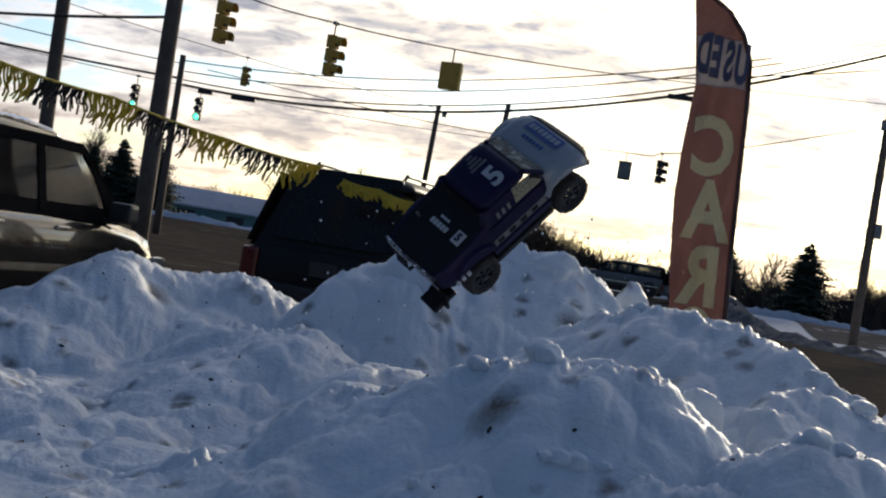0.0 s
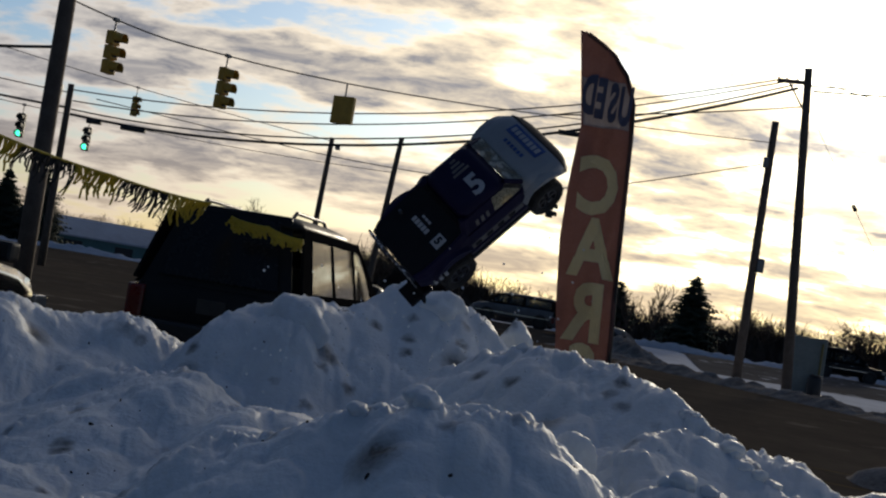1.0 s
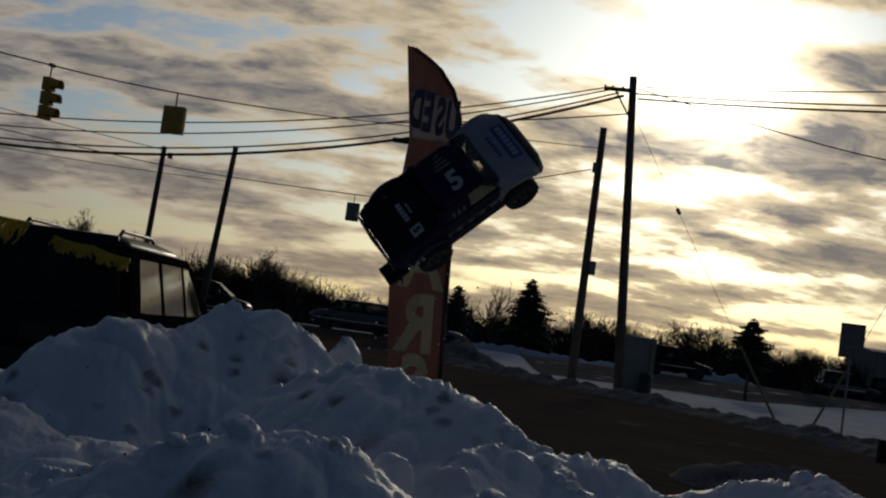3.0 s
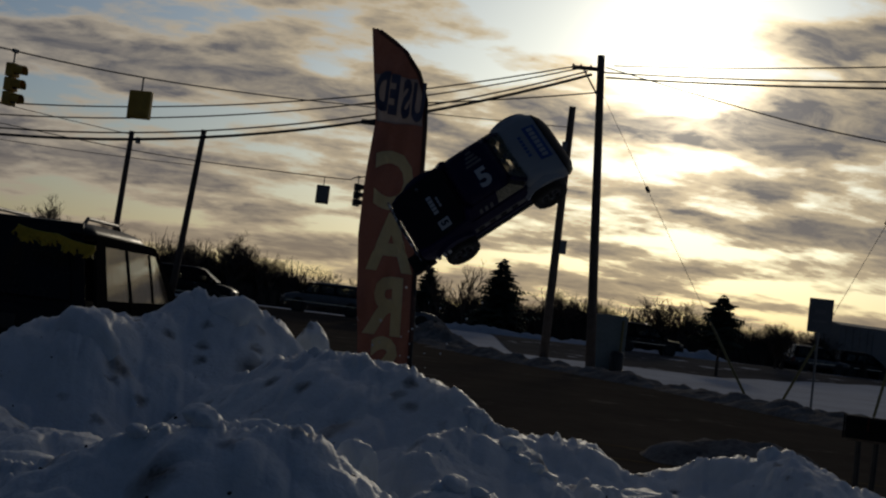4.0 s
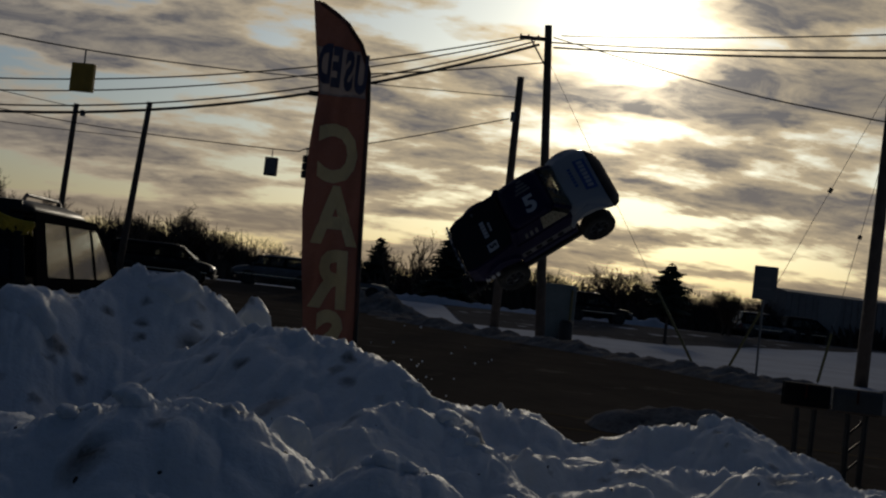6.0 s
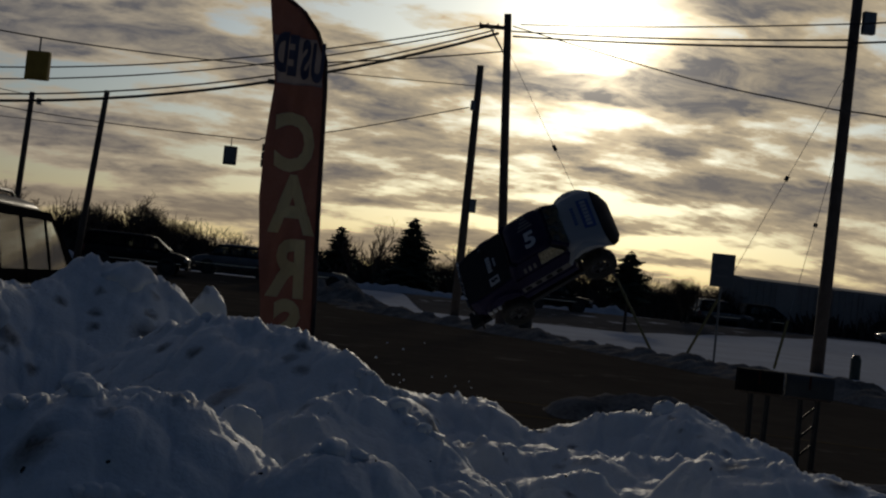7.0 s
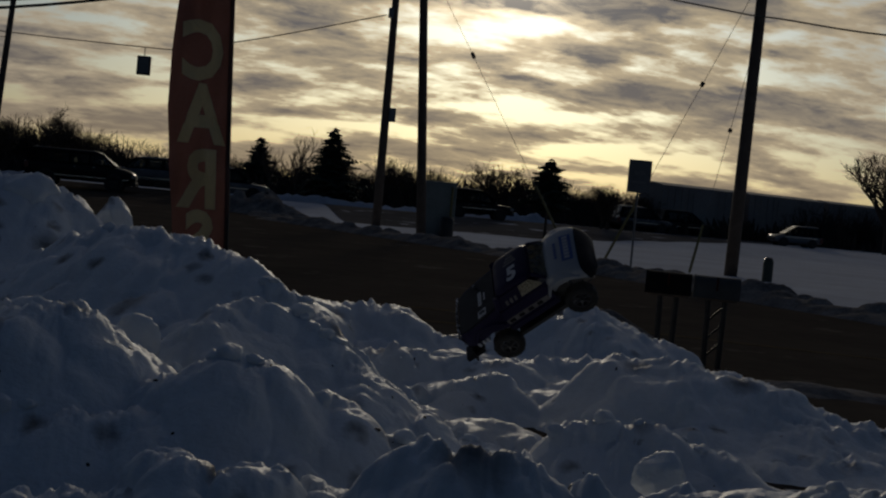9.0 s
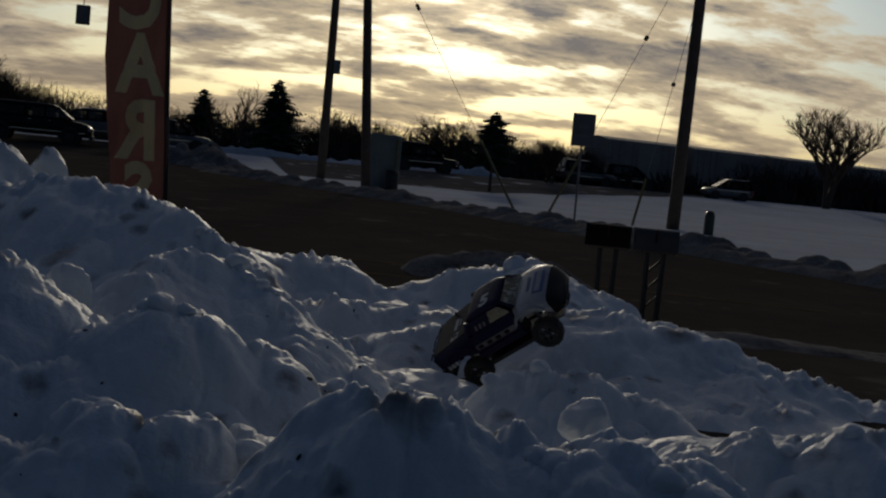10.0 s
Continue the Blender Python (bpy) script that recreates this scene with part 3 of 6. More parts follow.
def snow_height(X, Y):
    wx = X + 0.04 * fbm(X * 2.1, Y * 2.1, 61, 3)
    wy = Y + 0.04 * fbm(X * 2.1 + 9, Y * 2.1, 67, 3)
    Z = np.full(X.shape, -0.06)
    far = np.full(X.shape, 9.0)
    for pts, front, back, rnd in RIDGES:
        z, near = ridge(wx, wy, pts, front * 1.35, back * 1.35, rnd * 1.5 + 0.09)
        far = np.where((z > Z) & (rnd < 0.2), near, far)
        Z = smax(Z, z, 0.025)
    # crumbs and steps gather along the crests, the faces below stay smooth
    rim = np.exp(-(far / 0.16) ** 2)
    on = np.clip((Z + 0.06) / 0.14, 0, 1)
    lumps = clods(X + 0.06 * fbm(X * 6, Y * 6, 91, 3), Y + 0.06 * fbm(X * 6, Y * 6, 93, 3), 0.42, 81, 0.55)
    soft = 0.08 * (1 - 0.7 * rim) * fbm(X * 1.9, Y * 1.9, 3, 4)
    puff = soft + (0.006 + 0.05 * rim) * np.abs(fbm(X * 9.5, Y * 9.5, 23, 2)) + (0.003 + 0.026 * rim) * np.abs(fbm(X * 24, Y * 24, 27, 3, 0.6))
    Z = Z + on * ((0.26 - 0.22 * rim) * lumps + 0.20 * clods(X + 0.04 * fbm(X * 9, Y * 9, 95, 2), Y, 0.21, 87, 0.45) + puff - 0.03 + 0.003 * fbm(X * 60, Y * 60, 29, 2))
    close = np.clip((4.4 - Y) / 0.5, 0, 1)
    Z = Z + on * close * (0.50 * clods(X + 0.04 * fbm(X * 11, Y * 11, 111, 2), Y + 0.04 * fbm(X * 11, Y * 11, 113, 2), 0.19, 117, 0.75) - 0.035)
    patch = np.clip(fbm(X * 1.6, Y * 1.6, 31, 2) * 4 - 0.9 + 1.3 * rim, 0.0, 1)
    wob = 0.02 * fbm(X * 30, Y * 30, 101, 2)
    Z = Z + on * patch * (0.42 * clods(X + wob, Y - wob, 0.13, 41, 0.45) + 0.6 * clods(X + wob, Y, 0.06, 47, 0.4) + 0.6 * clods(X, Y + wob, 0.03, 53, 0.4))
    Z = Z + on * (1 - patch) * 0.3 * clods(X, Y, 0.05, 59, 0.04)
    return Z


def snow_pile():
    ang = np.radians(np.r_[np.linspace(-62, -40.5, 60), np.linspace(-40, 42, 980), np.linspace(42.5, 78, 90)])
    rad = 1.4 * (17.0 / 1.4) ** np.linspace(0, 1, 600)
    A, Rr = np.meshgrid(ang, rad)
    X, Y = Rr * np.sin(A), Rr * np.cos(A)
    tagged(new("snow_pile", grid_mesh("snow_pile", X, Y, snow_height(X, Y), SNOW)), "large heap of ploughed, crusted snow with dirt flecks", "snow pile", kind="structure")


snow_pile()


# ---------------------------------------------------------------- loose snow chunks
def chunk(x, y, z, rx, ry, rz, seed, label, flat=0.0, fine=4):
    """A block of broken crust: a rounded, faceted lump with a sunk foot."""
    bm = bmesh.new()
    bmesh.ops.create_icosphere(bm, subdivisions=fine, radius=1.0)
    rs = random.Random(seed)
    off = Vector((rs.uniform(0, 50), rs.uniform(0, 50), rs.uniform(0, 50)))
    planes = [(Vector((rs.uniform(-1, 1), rs.uniform(-1, 1), rs.uniform(-0.6, 1))).normalized(), rs.uniform(0.62, 0.9)) for _ in range(5 + int(flat * 6))]
    for v in bm.verts:
        p = v.co.normalized()
        for n, d in planes:
            k = p.dot(n) - d
            if k > 0:
                p = p - n * k * 0.85
        p = p * (1 + 0.16 * noise.noise(p * 1.6 + off) + 0.07 * noise.noise(p * 5 + off) + 0.03 * noise.noise(p * 13 + off))
        v.co = Vector((p.x * rx, p.y * ry, p.z * rz))
    ob = new("snow_chunk", mesh_of("snow_chunk", bm, SNOW, True))
    ob.matrix_world = pose(x, y, z, 0, 0, rs.uniform(0, 360))
    tagged(ob, label, "snow chunk", "chunks of crust on the snow pile")


chunk(-0.07, 5.38, 0.83, 0.11, 0.105, 0.125, 1, "rounded ball of packed snow on the heap")
chunk(0.09, 5.30, 0.72, 0.05, 0.05, 0.05, 2, "small rounded clod of snow on the heap")
chunk(-0.66, 10.3, 1.13, 0.18, 0.13, 0.22, 3, "tall broken slab of snow standing on the crest", 1.0)
chunk(-2.17, 8.97, 0.99, 0.36, 0.28, 0.31, 4, "large rounded block of snow on the crest")
chunk(-1.25, 9.85, 1.24, 0.28, 0.24, 0.25, 5, "large rounded block of snow on the crest")
chunk(1.63, 3.44, 0.80, 0.10, 0.09, 0.075, 6, "flat-topped block of snow on the near heap", 0.5)
chunk(-0.44, 4.99, 0.90, 0.20, 0.16, 0.13, 7, "broad block of packed snow on the middle heap")
chunk(2.62, 6.45, 0.27, 0.15, 0.13, 0.12, 8, "grey block of snow on the low heap", 0.5)
chunk(1.72, 8.85, 0.06, 0.12, 0.12, 0.14, 9, "upright lump of snow at the foot of the heap")
chunk(3.75, 11.9, 0.52, 0.16, 0.14, 0.16, 10, "pointed lump of snow on the side ridge", 0.5)
chunk(2.70, 3.75, 0.66, 0.14, 0.12, 0.10, 11, "layered block of snow on the near heap", 0.5)
chunk(-2.88, 9.20, 0.84, 0.09, 0.09, 0.08, 12, "small rounded lump of snow on the crest")
chunk(-2.70, 9.15, 0.92, 0.09, 0.08, 0.09, 13, "small rounded lump of snow on the crest")


def crest_clods():
    """Broken clods lying along the nearer crests, half sunk in them."""
    rs = random.Random(21)
    spots = []
    for k in (2, 3, 5, 6, 7, 9, 10, 11, 12, 13):
        pts = RIDGES[k][0]
        for _ in range(5):
            i = rs.randrange(len(pts) - 1)
            q = Vector(pts[i]).lerp(Vector(pts[i + 1]), rs.random())
            spots.append((q.x + rs.gauss(0, 0.03), q.y - abs(rs.gauss(0.02, 0.05)), rs.uniform(0.022, 0.06)))
    hz = snow_height(np.array([p[0] for p in spots]), np.array([p[1] for p in spots]))
    for n, ((x, y, r), z) in enumerate(zip(spots, hz)):
        chunk(x, y, float(z) + r * 0.1, r * rs.uniform(0.9, 1.4), r * rs.uniform(0.9, 1.3), r * rs.uniform(0.7, 1.0), 40 + n, "clod of broken crust half sunk in the snow", 0.5, 3)


crest_clods()


def dirt_bits():
    """Flecks of soil and leaf on the snow."""
    rs = np.random.RandomState(7)
    n = 300
    A, Rr = np.radians(rs.uniform(-30, 26, n)), rs.uniform(3.2, 10.0, n)
    X, Y = Rr * np.sin(A), Rr * np.cos(A)
    Z = snow_height(X, Y)
    bm = bmesh.new()
    for x, y, z in zip(X, Y, Z):
        if z < 0.12:
            continue
        s = 0.004 + 0.013 * rs.rand() ** 4
        m = Matrix.LocRotScale((x, y, z + 0.2 * s), Euler(rs.uniform(0, 6, 3)), (s * rs.uniform(0.7, 2.0), s, s * 0.6))
        bmesh.ops.create_icosphere(bm, subdivisions=1, radius=1.0, matrix=m)
    tagged(new("dirt_fleck", mesh_of("dirt_fleck", bm, material("soil_flecks", (0.045, 0.035, 0.028), 0.9, var=0.4, scale=30.0))), "dark flecks of soil and leaf on the snow", "dirt", kind="stuff")


dirt_bits()


# ---------------------------------------------------------------- poles, wires and signals
def pole(base, top, r0, r1, label, cross=(), name="utility_pole", extras=()):
    e = thing(name, label, "utility pole", pose(*base))
    b, t = Vector((0, 0, 0)), Vector(top) - Vector(base)
    part("shaft", tubebm([b + (t - b) * k for k in (-0.01, 0.25, 0.5, 0.75, 1.0)], [r0 + (r1 - r0) * k for k in (0, 0.25, 0.5, 0.75, 1.0)], 12), WOOD, e, smooth=True)
    for (k, dx, dy, L) in cross:
        p = b + (t - b) * k
        d = Vector((dx, dy, 0)).normalized() * L
        part("crossarm", tubebm([p, p + d], 0.09, 6), WOOD, e)
        part("brace", tubebm([p + d * 0.62, p - Vector((0, 0, 1.1))], 0.04, 6), METAL, e)
        for q in (0.35, 0.7, 0.97):
            part("insulator", tubebm([p + d * q, p + d * q + Vector((0, 0, 0.10)), p + d * q + Vector((0, 0, 0.15))], [0.03, 0.05, 0.02], 8), BLACK, e)
    for (k, w, h, off) in extras:
        p = b + (t - b) * k
        part("equipment_box", boxbm(p.x + off - w / 2, p.x + off + w / 2, p.y - 0.35, p.y - 0.1, p.z, p.z + h, bevel=0.03), METAL, e)
    return e


pole((7.88, 50.94, 0), (6.66, 49.56, 12.70), 0.21, 0.15, "tall weathered wooden utility pole with a short crossarm", [(0.955, -1, 0.15, 1.15)])
pole((7.42, 64.04, 0), (7.13, 61.59, 12.65), 0.24, 0.17, "slim wooden pole carrying the signal span wire", extras=[(0.42, 0.35, 0.7, 0.3), (0.82, 0.25, 0.5, -0.2)])
pole((16.44, 38.69, 0), (15.98, 37.21, 11.9), 0.22, 0.16, "weathered wooden utility pole standing in the snow", extras=[(0.90, 0.4, 0.7, 0.35)])
pole((-13.95, 29.1, 0), (-14.0, 29.0, 9.0), 0.235, 0.19, "stout weathered wooden pole beside the lot")
pole((-25.35, 54.63, 0), (-25.4, 54.59, 8.5), 0.19, 0.14, "slim wooden utility pole with bundled cables", extras=[(0.93, 0.4, 0.5, -0.5)])
pole((-18.2, 31.33, 0), (-18.35, 31.2, 9.5), 0.21, 0.17, "weathered wooden pole beyond the parked pickup")
pole((-17.5, 73.3, 0), (-17.13, 73.02, 10.0), 0.2, 0.15, "slim wooden pole with a street light bracket", extras=[(0.93, 0.3, 0.35, 0.5)])
pole((-12.2, 65.2, 0), (-11.53, 64.99, 9.6), 0.19, 0.14, "bare slim wooden pole at the crossing")


def sag_points(a, b, sag, n=22):
    a, b = Vector(a), Vector(b)
    return [a + (b - a) * (i / n) - Vector((0, 0, 4 * sag * (i / n) * (1 - i / n))) for i in range(n + 1)]


def cable(name, label, pts, r):
    ob = new(name, mesh_of(name, tubebm(pts, r, 5), WIRE, True))
    return tagged(ob, label, "cable", "overhead cables")


def smooth_line(pts, n=8):
    pts = [Vector(p) for p in pts]
    out = []
    for i in range(len(pts) - 1):
        p0, p1, p2, p3 = pts[max(i - 1, 0)], pts[i], pts[i + 1], pts[min(i + 2, len(pts) - 1)]
        for k in range(n):
            t = k / n
            out.append(0.5 * ((2 * p1) + (p2 - p0) * t + (2 * p0 - 5 * p1 + 4 * p2 - p3) * t * t + (3 * p1 - p0 - 3 * p2 + p3) * t ** 3))
    return out + [pts[-1]]


SPAN = [(-17.5, 26.0, 8.2), (-13.25, 30.38, 7.16), (-11.25, 33.37, 7.17), (-8.33, 36.17, 7.33), (-5.47, 42.76, 8.30), (-2.73, 51.93, 9.81), (1.23, 57.99, 10.85), (7.15, 61.64, 11.6)]
cable("span_wire", "thin steel wire carrying the traffic signals", smooth_line(SPAN), 0.022)
cable("overhead_cable", "upper black utility cable with a shallow sag", sag_points((-25.3, 54.56, 8.25), (5.65, 49.76, 12.15), 1.25), 0.031)
cable("overhead_cable", "black utility cable with a shallow sag", sag_points((-25.2, 54.6, 7.75), (5.9, 49.74, 12.1), 1.4), 0.031)
cable("overhead_cable", "black utility cable with a shallow sag", sag_points((-25.2, 54.61, 7.35), (6.2, 49.70, 12.0), 1.75), 0.036)
cable("overhead_cable", "thick black bundled utility cable", sag_points((-25.2, 54.63, 7.12), (6.4, 49.70, 11.9), 1.85), 0.063)
cable("overhead_cable", "thin black utility cable", sag_points((-3.0, 52.2, 9.9), (6.76, 49.63, 11.2), 0.1), 0.031)
cable("overhead_cable", "black utility cable between two poles", sag_points((6.85, 49.48, 12.0), (15.9, 37.0, 10.45), 0.12), 0.034)
cable("overhead_cable", "black utility cable between two poles", sag_points((6.95, 49.46, 11.8), (15.9, 37.0, 10.22), 0.10), 0.042)
cable("overhead_cable", "black utility cable between two poles", sag_points((7.2, 49.4, 12.3), (15.95, 36.9, 10.95), 0.10), 0.025)
cable("overhead_cable", "thin service cable dropping past the poles", smooth_line([(6.9, 49.42, 12.2), (12.17, 42.26, 9.64), (14.89, 37.12, 8.29), (15.44, 34.72, 7.81), (17.0, 28.0, 6.6), (20.0, 16.0, 5.6)]), 0.025)
cable("overhead_cable", "black utility cable leaving the pole", sag_points((15.98, 37.2, 10.4), (28.0, 18.0, 10.2), 0.3), 0.036)
cable("overhead_cable", "black utility cable leaving the pole", sag_points((15.98, 37.2, 11.0), (28.0, 18.0, 10.9), 0.3), 0.028)
cable("overhead_cable", "thin second span wire with small signals", smooth_line([(-30.0, 68.0, 9.6), (-16.66, 71.98, 8.78), (-4.80, 62.73, 7.71), (-3.04, 62.84, 7.93), (0.58, 62.92, 8.74), (6.92, 63.0, 10.68)]), 0.028)
cable("overhead_cable", "black utility cable over the lot", sag_points((-25.3, 54.6, 7.4), (-46.0, 44.0, 8.6), 0.4), 0.056)
cable("overhead_cable", "thin black utility cable over the lot", sag_points((-25.3, 54.6, 8.1), (-46.0, 44.0, 10.0), 0.5), 0.028)
cable("overhead_cable", "thin wire above the far street", sag_points((-17.13, 73.0, 9.8), (-40.0, 53.0, 11.6), 0.35), 0.022)
cable("overhead_cable", "black cable between the near poles", sag_points((-14.0, 29.05, 6.05), (-24.0, 30.2, 5.6), 0.15), 0.042)
for gx, gy, tx, ty, z in ((11.34, 39.9, 6.8, 49.6, 11.3), (12.08, 38.83, 16.0, 37.4, 9.6), (14.6, 37.6, 16.1, 37.8, 7.4)):
    e = thing("guy_wire", "steel guy wire with a yellow guard tube at its foot", "guy wire", pose(gx, gy, 0), "guy wires of the pole")
    top = Vector((tx, ty, z)) - Vector((gx, gy, 0))
    part("strand", tubebm([(0, 0, -0.02), top], 0.009, 5), METAL, e)
    part("guard", tubebm([top * 0.004, top * 0.21], 0.045, 8), material("faded_yellow_plastic", (0.20, 0.17, 0.06), 0.6, var=0.3), e, "faded yellow plastic guard")
    part("insulator", tubebm([top * 0.62, top * 0.635], 0.07, 8), BLACK, e)
for k, q in ((0.27, 0.45), (0.33, 0.7), (0.345, 0.6), (0.80, 0.9)):
    p = sag_points((-25.2, 54.63, 7.12), (6.4, 49.70, 11.9), 1.85, 100)[int(100 * (0.04 + (k - 0.27) * 1.0 if k < 0.5 else 0.73))]
    e = thing("cable_splice_box", "black splice case hanging on the cables", "splice case", pose(p.x, p.y, p.z), "splice cases on the cables")
    part("case", boxbm(-0.45 * q - 0.15, 0.45 * q + 0.15, -0.1, 0.1, -0.22, -0.02, bevel=0.04), BLACK, e)
    part("clamp", boxbm(-0.06, 0.06, -0.03, 0.03, -0.06, 0.06), METAL, e)


def signal(at, turn, label, mat, lit=None, size=1.0, drop=0.35):
    """A three-lamp signal head with hoods, hung from a wire."""
    e = thing("traffic_signal", label, "traffic signal", pose(*at, 0, 0, turn), "traffic signals on the span wires")
    s = size
    part("hanger", tubebm([(0, 0, 0.02), (0, 0, -drop)], 0.025 * s, 6), METAL, e)
    part("clamp", boxbm(-0.10, 0.10, -0.05, 0.05, -0.05, 0.05, bevel=0.02), METAL, e)
    for i in range(3):
        z1 = -drop - 0.37 * s * i
        sec = part("section", boxbm(-0.17 * s, 0.17 * s, -0.11 * s, 0.11 * s, z1 - 0.35 * s, z1, bevel=0.03 * s), mat, e)
        zc = z1 - 0.175 * s
        hood = bmesh.new()
        n, r = 12, 0.15 * s
        fr = [hood.verts.new((r * math.cos(a), -0.11 * s, zc + r * math.sin(a))) for a in [math.radians(-30 + 240 * k / n) for k in range(n + 1)]]
        bk = [hood.verts.new((r * math.cos(a), -0.36 * s, zc + r * math.sin(a) - 0.02 * s)) for a in [math.radians(-30 + 240 * k / n) for k in range(n + 1)]]
        f2 = [hood.verts.new((0.9 * r * math.cos(a), -0.11 * s, zc + 0.9 * r * math.sin(a))) for a in [math.radians(-30 + 240 * k / n) for k in range(n + 1)]]
        b2 = [hood.verts.new((0.9 * r * math.cos(a), -0.36 * s, zc + 0.9 * r * math.sin(a) - 0.02 * s)) for a in [math.radians(-30 + 240 * k / n) for k in range(n + 1)]]
        for k in range(n):
            hood.faces.new((fr[k], fr[k + 1], bk[k + 1], bk[k]))
            hood.faces.new((f2[k + 1], f2[k], b2[k], b2[k + 1]))
            hood.faces.new((bk[k], bk[k + 1], b2[k + 1], b2[k]))
        part("hood", hood, mat, sec)
        on = lit is not None and i == 2
        lm = glow("green_lamp", (0.05, 0.9, 0.45), 2.0) if on else material("dark_lens", (0.05, 0.05, 0.045), 0.25, var=0.2)
        part("lens", tubebm([(0, -0.10 * s, zc), (0, -0.135 * s, zc)], 0.125 * s, 14), lm, sec, "glowing green lens" if on else "")
    return e


def at_wire(pts, k):
    i = min(int(k), len(pts) - 2)
    return Vector(pts[i]) + (Vector(pts[i + 1]) - Vector(pts[i])) * (k - i)


SPAN_LINE = smooth_line(SPAN, 40)
FAR_LINE = sag_points((-11.55, 65.0, 7.7), (-37.0, 44.5, 7.5), 0.55, 120)
cable("overhead_cable", "thin span wire carrying the green signals", FAR_LINE, 0.018)


def hang(line, x):
    return tuple(min(line, key=lambda p: abs(p.x - x)))


signal(hang(SPAN_LINE[20:], -13.22), 75, "yellow three-lamp traffic signal hanging from the wire", YELLOW, size=1.02, drop=0.30)
signal(hang(SPAN_LINE[60:], -11.20), 72, "yellow three-lamp traffic signal seen from its side", YELLOW, size=1.05, drop=0.34)
e = thing("traffic_signal", "yellow square lane-control signal box hanging from the wire", "traffic signal", pose(*hang(SPAN_LINE[60:], -8.32), 0, 0, -12), "traffic signals on the span wires")
part("hanger", tubebm([(0, 0, 0.02), (0, 0, -0.42)], 0.025, 6), METAL, e)
part("cabinet", boxbm(-0.34, 0.34, -0.10, 0.10, -1.22, -0.40, bevel=0.03), YELLOW, e)
part("rear_door", boxbm(-0.29, 0.29, -0.125, -0.10, -1.16, -0.46, bevel=0.01), YELLOW, e)
signal(hang(sag_points((-17.13, 73.0, 9.8), (-40.0, 53.0, 11.6), 0.35, 200), -26.38), 60, "small yellow traffic signal far across the junction", YELLOW, size=1.0, drop=0.5)
signal(hang(FAR_LINE, -24.2), 5, "dark traffic signal showing green", BLACK, lit=True, size=1.0, drop=0.4)
signal(hang(FAR_LINE, -26.62), 5, "dark traffic signal showing green", BLACK, lit=True, size=1.0, drop=0.4)
signal((-3.09, 62.84, 7.93), 60, "dark traffic signal seen from its side", BLACK, size=1.05, drop=0.35)
e = thing("traffic_signal", "dark square signal box on the far wire", "traffic signal", pose(-4.8, 62.73, 7.71, 0, 0, -5), "traffic signals on the span wires")
part("hanger", tubebm([(0, 0, 0.02), (0, 0, -0.45)], 0.025, 6), METAL, e)
part("cabinet", boxbm(-0.33, 0.33, -0.10, 0.10, -1.36, -0.43, bevel=0.03), BLACK, e)
part("rear_door", boxbm(-0.27, 0.27, -0.125, -0.10, -1.28, -0.5, bevel=0.01), METAL, e)
e = thing("traffic_signal", "small square signal box above the far street", "traffic signal", pose(*hang(FAR_LINE, -32.3), 0, 0, 10), "traffic signals on the span wires")
part("hanger", tubebm([(0, 0, 0.02), (0, 0, -0.45)], 0.025, 6), METAL, e)
part("cabinet", boxbm(-0.33, 0.33, -0.10, 0.10, -1.1, -0.43, bevel=0.03), METAL, e)


